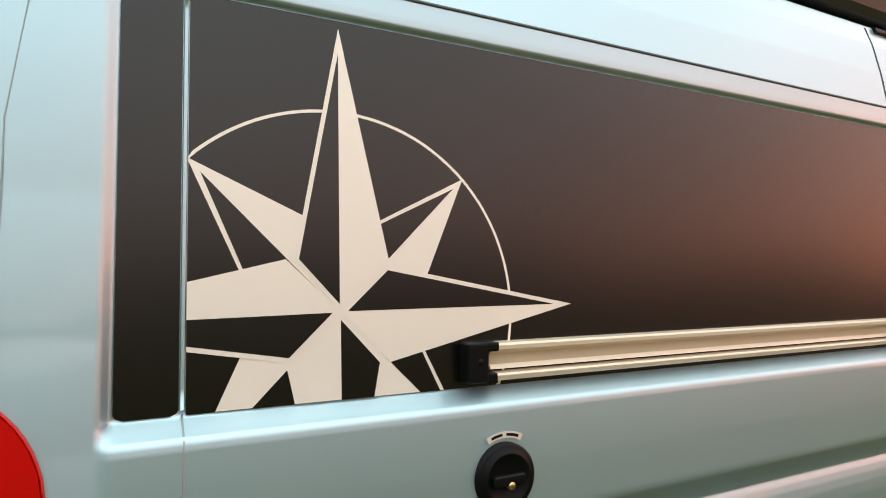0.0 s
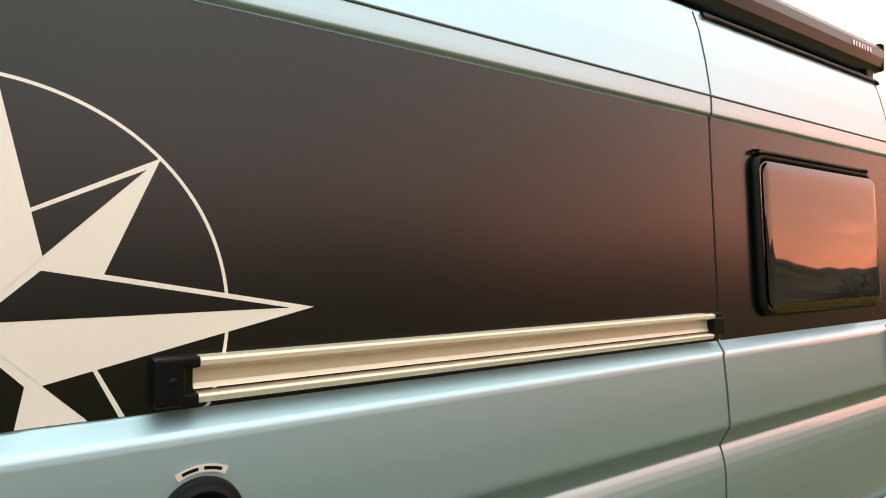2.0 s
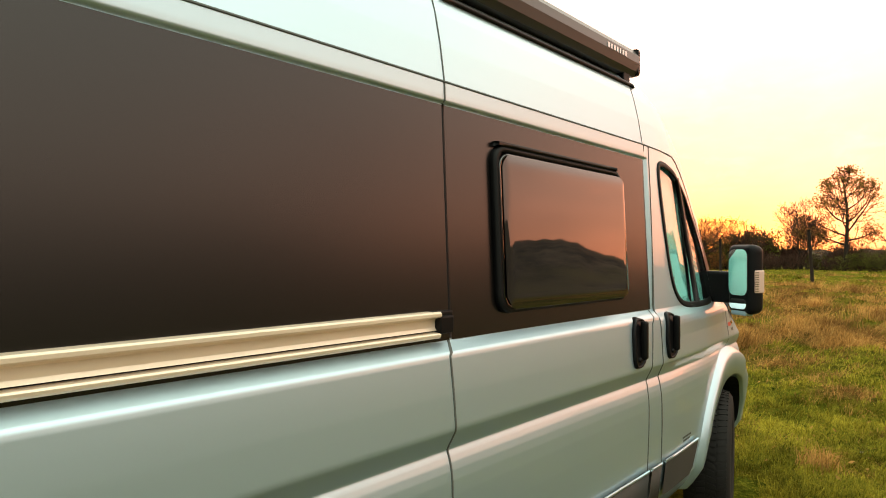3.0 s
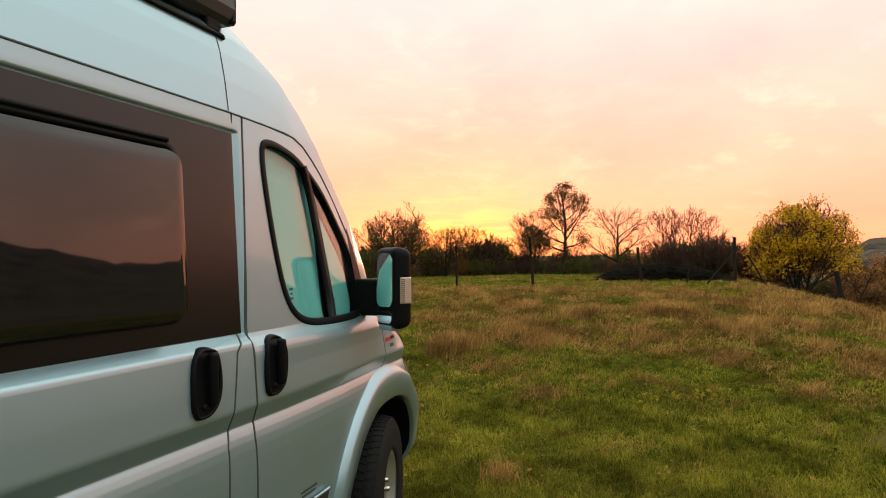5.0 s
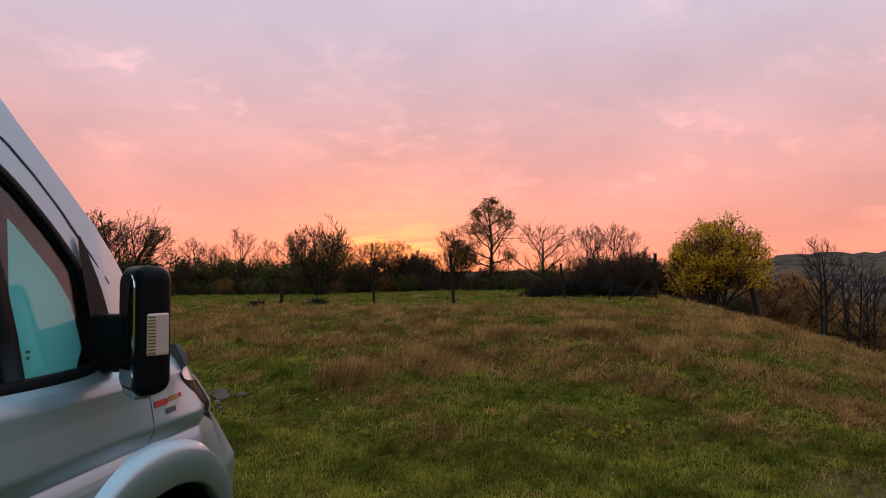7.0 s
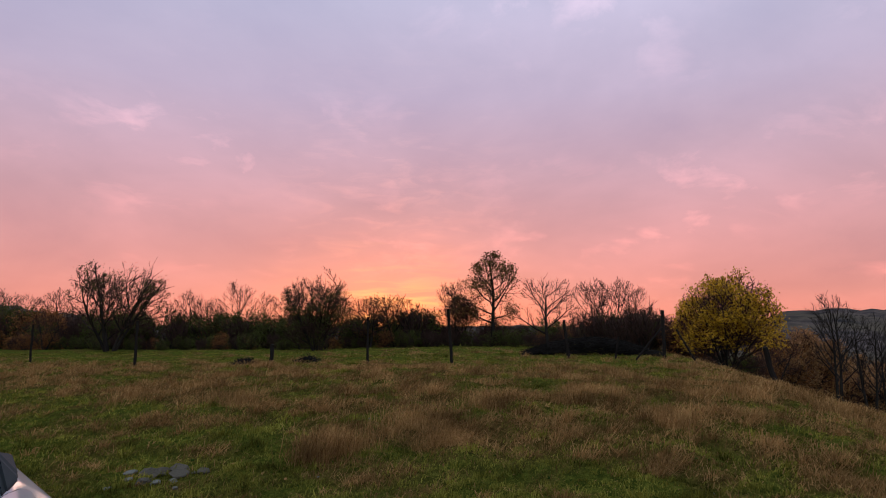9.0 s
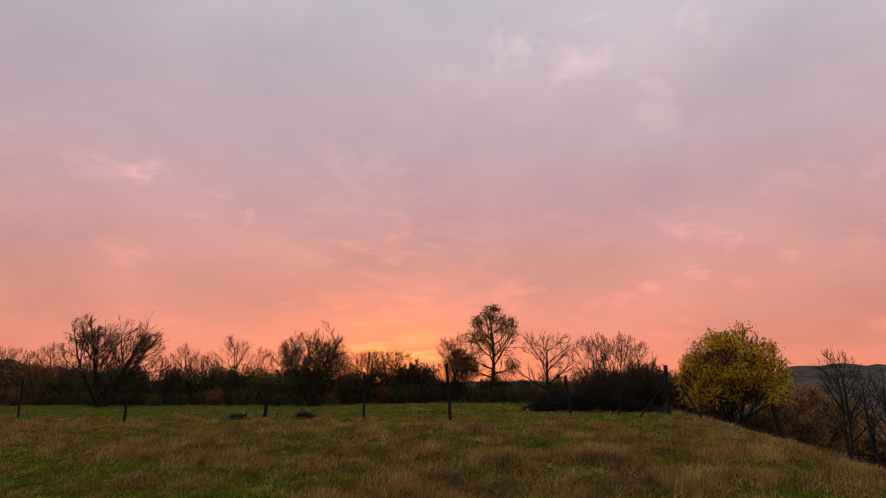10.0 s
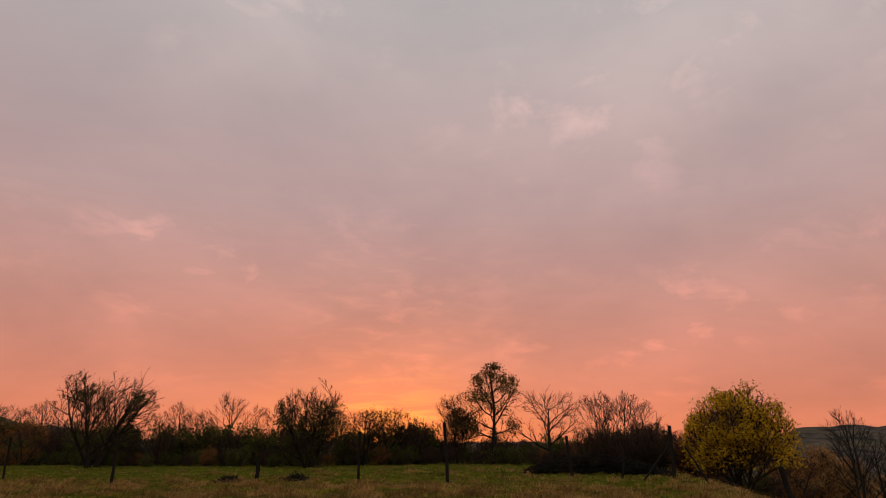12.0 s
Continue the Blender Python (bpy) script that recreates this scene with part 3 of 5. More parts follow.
# sliding-door rail with its end caps
rail_y = surf(1.0, 1.33)
RAIL_X = (0.284, 1.655)
shape = [(-0.004, 1.292), (0.024, 1.294), (0.028, 1.298), (0.029, 1.304), (0.026, 1.3075), (0.022, 1.308), (0.002, 1.309), (0.002, 1.3125), (0.014, 1.3135), (0.012, 1.317), (0.009, 1.322), (0.009, 1.341), (0.014, 1.346), (0.028, 1.349), (0.031, 1.352), (0.031, 1.359), (0.026, 1.363), (-0.004, 1.364)]
v, f = [], []
for x in RAIL_X:
    v += [(x, rail_y - a, z) for a, z in shape]
m = len(shape)
f = [(i, (i + 1) % m, m + (i + 1) % m, m + i) for i in range(m)] + [tuple(range(m)), tuple(range(2 * m - 1, m - 1, -1))]
rail = part_of("door_rail", v, f, RAIL, van, "champagne aluminium sliding-door rail")
cap = part("end_cap", box_bm(0.226, rail_y - 0.036, 1.293, 0.268, rail_y + 0.01, 1.366, 0.006, 3), PLASTIC, rail, "black plastic end cap")
part("end_cap", box_bm(0.262, rail_y - 0.036, 1.349, 0.290, rail_y + 0.01, 1.366, 0.004, 2), PLASTIC, rail)
part("end_cap", box_bm(0.262, rail_y - 0.034, 1.291, 0.288, rail_y + 0.01, 1.310, 0.003, 2), PLASTIC, rail)
lathe_part("screw", [(0.0, -0.0375), (0.004, -0.0375), (0.006, -0.036), (0.007, -0.030)], (0.25, rail_y, 1.332), RUBBER, rail, "", "y", 16)
part("end_cap", box_bm(1.652, rail_y - 0.030, 1.305, 1.706, rail_y + 0.01, 1.352, 0.005, 2), PLASTIC, rail, "black plastic end cap")
part("end_cap", box_bm(1.630, rail_y - 0.020, 1.350, 1.712, rail_y + 0.01, 1.364, 0.004, 2), PLASTIC, rail)

# round service flap with its lock
ly = surf(0.288, 1.13)
flap = lathe_part("service_flap", [(0.0, -0.012), (0.040, -0.012), (0.043, -0.016), (0.047, -0.016), (0.050, -0.010), (0.057, -0.009), (0.0615, -0.006), (0.062, 0.006)], (0.288, ly, 1.128), PLASTIC, van, "round black locking flap", "y", 48)
lathe_part("lock_barrel", [(0.0, -0.024), (0.006, -0.024), (0.007, -0.022), (0.007, -0.01)], (0.290, ly, 1.119), BRASS, flap, "brass lock barrel", "y", 20)
part("grip", box_bm(0.254, ly - 0.022, 1.117, 0.322, ly - 0.006, 1.138, 0.007, 3), PLASTIC, flap)
v, f = [], []
for i in range(13):
    a = radians(118 - 56 * i / 12)
    for r in (0.070, 0.082):
        v.append((0.288 + r * math.cos(a), ly - 0.002, 1.128 + r * math.sin(a)))
    if i:
        f.append((2 * i - 2, 2 * i - 1, 2 * i + 1, 2 * i))
tag = part_of("sticker", v, f, FOIL, van, "small curved sticker above the flap")
for a0, a1 in ((112, 94), (88, 68)):
    v, f = [], []
    for i in range(5):
        a = radians(a0 + (a1 - a0) * i / 4)
        for r in (0.0735, 0.0785):
            v.append((0.288 + r * math.cos(a), ly - 0.0026, 1.128 + r * math.sin(a)))
        if i:
            f.append((2 * i - 2, 2 * i - 1, 2 * i + 1, 2 * i))
    part_of("text_bar", v, f, PLASTIC, tag)

# hinged window in the sliding door
WIN = (1.928, 1.336, 2.766, 1.848)
outer = rrect(*WIN, 0.055)
frame_ob = lay("window_frame", band(shrink(outer, 0.012), 0.024, 0.001, 0.020, True, 0.3), RUBBER, None, "black window frame")
lay("window_back", sheet(shrink(outer, 0.016), 0.004, 24, 8), RUBBER, frame_ob)
pane_box = (WIN[0] + 0.024, WIN[1] + 0.014, WIN[2] + 0.002, WIN[3] - 0.028)
pane_loop = rrect(*pane_box, 0.05)
v, f = sheet(pane_loop, 0.034, 48, 28)
# the pane rolls back towards its rim
for i, (x, y, z) in enumerate(v):
    near = min(x - pane_box[0], pane_box[2] - x, z - pane_box[1], pane_box[3] - z)
    v[i] = (x, y + 0.005 * max(0.0, 1 - near / 0.030) ** 2, z)
pane = lay("window_pane", (v, f), ACRYLIC, frame_ob, "dark tinted acrylic pane")
lay("pane_rim", band(pane_loop, 0.008, 0.006, 0.015, True, 0.3), ACRYLIC, frame_ob)
lay("hinge_rail", band(line((1.948, 1.850), (2.725, 1.850), 10), 0.016, 0.001, 0.024, taper=0.3), PLASTIC, frame_ob, "black hinge rail")

# cab window: rubber frame, panes, blind behind
loop = chaikin(CAB_WINDOW, 2)
cab_frame = lay("cab_window_frame", band(shrink(loop, 0.009), 0.029, 0.0005, 0.005, True, 0.3), RUBBER, None, "black rubber window frame")
front = [(x, z) for x, z in shrink(loop, 0.02)]
v, f = sheet(front, -0.010, 30, 12)
v2, f2 = sheet(front, -0.014, 30, 12)
lay("window_pane", (v + v2, f + [tuple(i + len(v) for i in reversed(q)) for q in f2]), GLASS, cab_frame, "clear side window").visible_shadow = False
lay("window_divider", band([(3.485, 1.885), (3.535, 1.74), (3.575, 1.55), (3.60, 1.40), (3.61, 1.285)], 0.056, -0.006, 0.012), RUBBER, cab_frame)
lay("blind", sheet(clip_right(shrink(loop, -0.03), 3.585), -0.034, 24, 10), BLIND, van, "teal thermal blind behind the side window")
lay("blind", sheet([(3.625, 1.27), (3.645, 1.45), (3.655, 1.70), (3.70, 1.665), (3.82, 1.545), (3.875, 1.46), (3.89, 1.33), (3.85, 1.27)], -0.034, 12, 8), BLIND, van, "teal thermal blind in the quarter window")
# backing sheet added in place of the unlit cab interior
lay("cab_backing", sheet(shrink(loop, -0.03), -0.075, 24, 10), CAB_DIM, van, "dark brown cab lining behind the glass")

for x0, z0, w in ((3.305, 1.405, 0.030), (3.312, 1.388, 0.018), (3.308, 1.371, 0.026), (3.66, 1.345, 0.018), (3.66, 1.330, 0.014)):
    lay("glass_mark", sheet([(x0, z0), (x0, z0 + 0.008), (x0 + w, z0 + 0.008), (x0 + w, z0)], -0.009, 3, 1), SEAM, cab_frame)

# door handles
for hx, hz in ((2.806, 1.166), (3.136, 1.166)):
    outline = [(hx - 0.060, hz - 0.05), (hx - 0.052, hz + 0.055), (hx - 0.025, hz + 0.095), (hx + 0.030, hz + 0.098), (hx + 0.054, hz + 0.075), (hx + 0.060, hz + 0.0),
               (hx + 0.046, hz - 0.062), (hx + 0.010, hz - 0.092), (hx - 0.030, hz - 0.098), (hx - 0.052, hz - 0.09)]
    loop_h = chaikin(outline, 2)
    hy = surf(hx, hz)
    handle = lay("door_handle", sheet(loop_h, 0.008, 14, 10), PLASTIC, van, "black plastic door handle in its bowl")
    lay("handle_rim", band(shrink(loop_h, 0.004), 0.014, 0.0005, 0.013, True, 0.5), PLASTIC, handle)
    part("grip", box_bm(hx - 0.006, hy - 0.034, hz - 0.066, hx + 0.022, hy - 0.006, hz + 0.086, 0.011, 3), PLASTIC, handle, "", True)
    lathe_part("lock_barrel", [(0.0, -0.020), (0.008, -0.020), (0.010, -0.016), (0.010, -0.004)], (hx - 0.018, hy, hz - 0.065), PLASTIC, handle, "", "y", 16)

# grey mouldings along the sill
for x0, x1 in ((1.690, 2.900), (2.925, 3.03)):
    lay("side_moulding", band(line((x0, 0.555), (x1, 0.555), 8), 0.15, 0.001, 0.014, taper=0.08), GREY, van, "grey plastic side moulding")
    lay("moulding_edge", band(line((x0, 0.632), (x1, 0.632), 8), 0.010, 0.012, 0.006), PAINT, van)
lay("side_moulding", sheet([(3.07, 0.48), (3.07, 0.63), (3.50, 0.63), (3.45, 0.48)], 0.014, 10, 3), GREY, van, "grey plastic side moulding")
lay("moulding_edge", band(line((3.07, 0.632), (3.50, 0.632), 4), 0.010, 0.008, 0.008), PAINT, van)

# wheel arches, wheels
for w in WHEELS:
    for side in (0, 1):
        v, f = [], []
        for i in range(49):
            a = radians(-4 + 188 * i / 48)
            for r, h in ((-0.008, -0.070), (-0.006, 0.003), (0.004, 0.011), (0.080, 0.025), (0.125, 0.032), (0.142, 0.026), (0.168, -0.004)):
                r = arch_radius(w, a) + r * (1 - 0.5 * max(0.0, math.cos(a)))
                x, z = w + r * math.cos(a), ARCH_Z + r * math.sin(a)
                y = surf(x, min(z, float(between(SHOULDER, x)))) - h
                v.append((x, y if not side else 2 * MID - y, z))
        f = [(7 * i + j, 7 * i + j + 1, 7 * i + 8 + j, 7 * i + 7 + j) for i in range(48) for j in range(6)]
        arch = part_of("wheel_arch", v, f, PAINT, van, "flared silver wheel arch", True)
        v, f = [], []
        for i in range(33):
            a = radians(-6 + 192 * i / 32)
            for d in (0.0, 0.42):
                y = surf(w + (arch_radius(w, a) - 0.022) * math.cos(a), ARCH_Z + (arch_radius(w, a) - 0.022) * math.sin(a)) + 0.012 if d == 0.0 else d
                v.append((w + (arch_radius(w, a) - 0.022) * math.cos(a), y if not side else 2 * MID - y, ARCH_Z + (arch_radius(w, a) - 0.022) * math.sin(a)))
            if i:
                f.append((2 * i - 2, 2 * i - 1, 2 * i + 1, 2 * i))
        c = len(v)
        v.append((w, v[1][1], 0.37))
        f += [(2 * i + 1, 2 * i + 3, c) for i in range(32)]
        part_of("arch_liner", v, f, RUBBER, arch)
        y0 = 0.012 if w > 3 else 0.03
        centre = (w, y0 if not side else 2 * MID - y0, 0.372)
        s = 1 if not side else -1
        R = 0.372
        wheel = lathe_part("wheel", [(0.20, 0.012 * s), (0.215, -0.008 * s), (0.235, -0.002 * s), (0.29, -0.014 * s), (0.335, -0.008 * s), (0.352, 0.004 * s), (R - 0.008, 0.018 * s), (R - 0.008, 0.20 * s), (0.345, 0.22 * s), (0.20, 0.21 * s)], centre, TYRE, van, "black off-road tyre", "y", 64)
        # tread blocks
        v, f = [], []
        for i in range(64):
            for row in range(4):
                a0 = 2 * math.pi * (i + 0.5 * (row % 2)) / 64
                a1 = a0 + 2 * math.pi / 64 * 0.62
                d0, d1 = 0.006 + row * 0.052, 0.048 + row * 0.052
                skew = 0.03 if row in (0, 2) else -0.03
                b = len(v)
                for r in (R - 0.014, R):
                    for a, d in ((a0, d0), (a1, d0), (a1 + skew, d1), (a0 + skew, d1)):
                        rr = r - (0.010 if (row == 0 and d == d0) or (row == 3 and d == d1) else 0.0)
                        v.append((centre[0] + rr * math.cos(a), centre[1] + s * d, centre[2] + rr * math.sin(a)))
                f += [(b, b + 1, b + 5, b + 4), (b + 1, b + 2, b + 6, b + 5), (b + 2, b + 3, b + 7, b + 6), (b + 3, b, b + 4, b + 7), (b + 4, b + 5, b + 6, b + 7)]
        part_of("tread", v, f, TYRE, wheel)
        rim_p = [(0.0, 0.03 * s), (0.05, 0.028 * s), (0.07, 0.05 * s), (0.12, 0.062 * s), (0.165, 0.045 * s), (0.19, 0.012 * s), (0.205, 0.006 * s), (0.21, 0.02 * s)]
        rim = lathe_part("rim", rim_p, centre, RIM, wheel, "silver steel rim", "y", 40)
        for i in range(5):
            a = 2 * math.pi * i / 5
            lathe_part("wheel_bolt", [(0.0, 0.015 * s), (0.011, 0.015 * s), (0.012, 0.05 * s)], (centre[0] + 0.06 * math.cos(a), centre[1], centre[2] + 0.06 * math.sin(a)), CHROME, rim, "", "y", 6)

for ob in van.children:
    if ob.name.startswith("wheel") and not ob.name.startswith("wheel_arch") and ob.data.vertices[0].co.x > 3:
        c = Vector((WHEELS[1], sum(v.co.y for v in ob.data.vertices) / len(ob.data.vertices), 0.0))
        ob.matrix_basis = Matrix.Translation(c) @ Matrix.Rotation(radians(15), 4, "Z") @ Matrix.Translation(-c)

# door mirror
mc = Vector((MIRROR_AT[0], MIRROR_AT[1], 0.0))
x0, y0 = mc.x, mc.y


def plate(x, ya, za, yb, zb, r, thick):
    """A flat plate with rounded corners, facing back along the van."""
    loop_p = rrect(ya, za, yb, zb, r)
    n = len(loop_p)
    v = [(x, a, b) for a, b in loop_p] + [(x + thick, a, b) for a, b in loop_p]
    return v, [tuple(range(n)), tuple(range(2 * n - 1, n - 1, -1))] + [(i, n + i, n + (i + 1) % n, (i + 1) % n) for i in range(n)]


shell = box_bm(x0 - 0.034, y0 - 0.088, 1.214, x0 + 0.064, y0 + 0.085, 1.570, 0.040, 6)
for vert in shell.verts:
    # the back of the housing is rounder and narrower than the glass side
    q = max(0.0, (vert.co.x - x0) / 0.064) ** 1.5
    vert.co.y = y0 + (vert.co.y - y0) * (1 - 0.10 * q)
    vert.co.z = 1.40 + (vert.co.z - 1.40) * (1 - 0.07 * q)
mirror = part("door_mirror", shell, PLASTIC, van, "black double-arm door mirror", True)
part_of("mirror_glass", *plate(x0 - 0.0365, y0 - 0.066, 1.310, y0 + 0.066, 1.545, 0.035, 0.006), MIRROR, mirror, "mirror glass")
part_of("lower_glass", *plate(x0 - 0.0365, y0 - 0.060, 1.240, y0 + 0.060, 1.292, 0.022, 0.006), MIRROR, mirror, "small wide-angle mirror glass")
lens = part("indicator", box_bm(x0 - 0.008, y0 - 0.0905, 1.325, x0 + 0.050, y0 - 0.05, 1.440, 0.007, 3), AMBER, mirror, "ribbed clear indicator lens")
for i in range(12):
    part("lens_rib", box_bm(x0 - 0.006, y0 - 0.0925, 1.332 + i * 0.0088, x0 + 0.014, y0 - 0.088, 1.3355 + i * 0.0088), CHROME, lens)
part("mirror_cap", box_bm(x0 - 0.030, y0 - 0.052, 1.206, x0 + 0.020, y0 + 0.060, 1.240, 0.012, 3), PAINT, mirror, "silver lower mirror cap")
mirror.matrix_basis = Matrix.Translation(mc) @ Matrix.Rotation(radians(-34), 4, "Z") @ Matrix.Translation(-mc)
part("mirror_arm", box_bm(x0 + 0.035, y0 + 0.030, 1.262, x0 + 0.110, 0.105, 1.430, 0.022, 3), PLASTIC, van, "black mirror arm", True)
lay("mirror_base", sheet(chaikin([(3.895, 1.265), (3.900, 1.40), (3.880, 1.66), (3.905, 1.665), (3.985, 1.46), (3.980, 1.265)], 1), 0.012, 8, 6), PLASTIC, van, "black mirror base")

# badge on the wing
for k_, (x0, x1, z0, z1, m_) in enumerate(((4.120, 4.190, 1.116, 1.136, BADGE_RED), (4.196, 4.268, 1.121, 1.137, CHROME), (4.272, 4.292, 1.122, 1.136, BADGE_RED), (4.175, 4.235, 1.086, 1.103, SEAM))):
    lay("badge_bar", sheet([(x0, z0), (x0, z1), (x1, z1), (x1, z0)], 0.003, 4, 1), m_, van, "small badge bar")

# tail lamp on the rear corner
lay("tail_lamp", sheet(chaikin([(-0.66, 0.75), (-0.66, 1.27), (-0.62, 1.34), (-0.53, 1.355), (-0.47, 1.325), (-0.425, 1.27), (-0.405, 1.20), (-0.405, 0.98), (-0.415, 0.75)], 2), 0.010, 16, 12), RED, van, "red tail lamp")

lay("lamp_edge", band(chaikin([(-0.66, 0.75), (-0.66, 1.27), (-0.62, 1.34), (-0.53, 1.355), (-0.47, 1.325), (-0.425, 1.27), (-0.405, 1.20), (-0.405, 0.98), (-0.415, 0.75)], 2), 0.006, 0.0005, 0.004, True), RED, van, "dark red edge round the tail lamp")

# headlamp and front
lamp_loop = chaikin([(4.325, 1.200), (4.40, 1.205), (4.475, 1.190), (4.53, 1.150), (4.61, 1.045), (4.67, 0.965), (4.62, 0.955), (4.50, 1.035), (4.40, 1.115), (4.335, 1.170)], 2)
lamp = lay("headlamp", sheet(lamp_loop, 0.004, 20, 12), PLASTIC, van, "headlamp with a dark bezel and a pale clear rim")
lay("lens_rim", sheet(chaikin([(4.330, 1.202), (4.40, 1.205), (4.475, 1.190), (4.515, 1.165), (4.50, 1.140), (4.45, 1.150), (4.38, 1.162), (4.335, 1.170)], 1), 0.009, 12, 5), CLEAR, lamp, "pale upper lens edge")
lay("lens_rim", sheet([(4.485, 1.165), (4.525, 1.150), (4.66, 0.970), (4.625, 0.968)], 0.009, 10, 8), CLEAR, lamp, "pale front lens edge")
corner = bmesh.new()
for dy in (0.0, 0.05):
    for x, y, z in ((4.350, 0.072, 1.206), (4.412, 0.095, 1.232), (4.450, 0.170, 1.284), (4.385, 0.160, 1.304)):
        corner.verts.new((x, y + dy, z - dy * 0.4))
bmesh.ops.convex_hull(corner, input=corner.verts)
bmesh.ops.bevel(corner, geom=corner.edges[:], offset=0.008, segments=2, affect="EDGES", clamp_overlap=True)
part("bonnet_corner", corner, GREY, van, "grey bonnet corner piece")
lay("bonnet_gap", band([(4.10, 1.20), (4.115, 1.245), (4.14, 1.295), (4.17, 1.34), (4.205, 1.375), (4.235, 1.39)], 0.005, 0.0004, 0.0010), SEAM, van)

def top_point(x, y, off):
    """A point on the sloping top between the flank's shoulder and the van's middle."""
    zs = float(between(SHOULDER, x))
    ys = surf(x, zs)
    t = min(1.0, max(0.0, (y - ys) / (MID - ys)))
    return Vector((x, y, zs + float(between(RISE, x)) * (1 - (1 - t) ** 2.6) + off))


v, f = [], []
for i in range(17):
    x = 3.52 + (4.26 - 3.52) * i / 16
    edge = surf(x, float(between(SHOULDER, x))) + 0.11
    for j in range(25):
        y = edge + (2 * MID - 2 * edge) * j / 24
        v.append(top_point(x, y if y <= MID else 2 * MID - y, 0.006))
        v[-1].y = y
f = [(25 * i + j, 25 * i + j + 1, 25 * i + 26 + j, 25 * i + 25 + j) for i in range(16) for j in range(24)]
part_of("windscreen", v, f, ACRYLIC, van, "dark curved windscreen", True)
part("grille", box_bm(5.04, 0.62, 0.52, 5.085, 1.38, 0.74, 0.02, 2), PLASTIC, van, "black front grille")

# gutter rail and awning on the roof edge
lay("gutter_rail", band(line((1.78, 2.262), (3.06, 2.262), 20), 0.022, -0.004, 0.014, taper=0.3), PLASTIC, van, "black gutter rail")
awning = thing("roof_awning", (2.0, 0.15, 2.30), "anthracite cassette awning fixed along the roof edge", "awning")
v, f = [], []
cs = [(0.115, 2.315), (0.095, 2.335), (0.085, 2.37), (0.088, 2.405), (0.105, 2.43), (0.14, 2.445), (0.19, 2.44), (0.225, 2.42), (0.23, 2.36), (0.22, 2.32)]
for x in (0.2, 3.105):
    v += [(x, a, b) for a, b in cs]
m = len(cs)
f = [(i, (i + 1) % m, m + (i + 1) % m, m + i) for i in range(m)] + [tuple(range(m)), tuple(range(2 * m - 1, m - 1, -1))]
part_of("case", v, f, ANTHRACITE, awning)
part("end_cap", box_bm(3.100, 0.089, 2.320, 3.116, 0.228, 2.440, 0.016, 4), PLASTIC, awning)
for i, w in enumerate((0.016, 0.012, 0.014, 0.014, 0.012, 0.016, 0.014)):
    part("letter_bar", box_bm(2.80 + i * 0.026, 0.083, 2.372, 2.80 + i * 0.026 + w, 0.088, 2.392), RIM, awning, "pale letter bar")
part("bracket", box_bm(3.0, 0.11, 2.28, 3.06, 0.2, 2.32, 0.004, 1), PLASTIC, awning)
part("bracket", box_bm(0.4, 0.11, 2.28, 0.46, 0.2, 2.32, 0.004, 1), PLASTIC, awning)

# where things grow and stand in the field
TREE = {
    "leaning": (31.43, 24.4),
    "pale": (40.24, 22.21),
    "bushy": (34.19, 13.61),
    "rust": (36.75, 11.64),
    "pale_more": [(39.6, 7.1, 60, 0.85), (39.57, 41.0, 10, 1.0), (39.68, 36.51, 70, 0.95), (37.48, 41.1, 200, 1.05), (37.72, 24.02, 40, 0.85), (38.89, -0.76, 80, 0.86), (40.29, -2.17, 200, 0.9), (42.84, 8.02, 120, 0.98), (39.3, 17.84, 10, 0.88), (35.15, 34.07, 300, 0.8), (39.74, 20.13, 250, 0.82), (38.82, 23.75, 150, 0.75), (41.11, -1.37, 30, 0.85), (41.57, -3.17, 130, 0.8), (39.84, 23.8, 15, 0.7), (36.54, 24.58, 95, 0.7)],
    "rust_more": [(38.11, 10.37, 130, 1.0), (43.25, 10.48, 30, 0.7), (37.47, -3.26, 220, 0.72), (32.17, 29.57, 90, 0.7), (36.98, -9.43, 80, 0.8)],
    "slope_rust": [(42.68, -11.53, 50, 1.15), (47.41, -13.89, 170, 1.35), (53.4, -21.15, 20, 1.4), (71.53, -19.41, 94, 1.84), (76.33, -22.02, 107, 2.00), (70.06, -21.73, 293, 1.76), (74.97, -24.78, 33, 1.92), (70.87, -24.91, 216, 1.76), (74.77, -28.03, 262, 1.84), (71.82, -28.61, 68, 1.76), (74.68, -31.7, 20, 1.92), (84.98, -23.55, 99, 2.32), (87.8, -26.49, 237, 2.32), (86.15, -28.11, 202, 2.24), (89.08, -31.52, 54, 2.32), (87.56, -33.66, 156, 2.32), (89.38, -36.74, 241, 2.32), (80.15, -20.81, 152, 2.00)],
    "oak": (38.5, 4.82),
    "olive": (38.3, 6.6),
    "spread": (35.25, 1.36),
    "yellow": (29.93, -6.07),
    "dark": (39.97, -13.04),
    "dark_more": [(41.52, -15.07, 70, 0.92), (44.06, -16.92, 190, 0.9), (49.04, -20.24, 140, 1.0)],
}
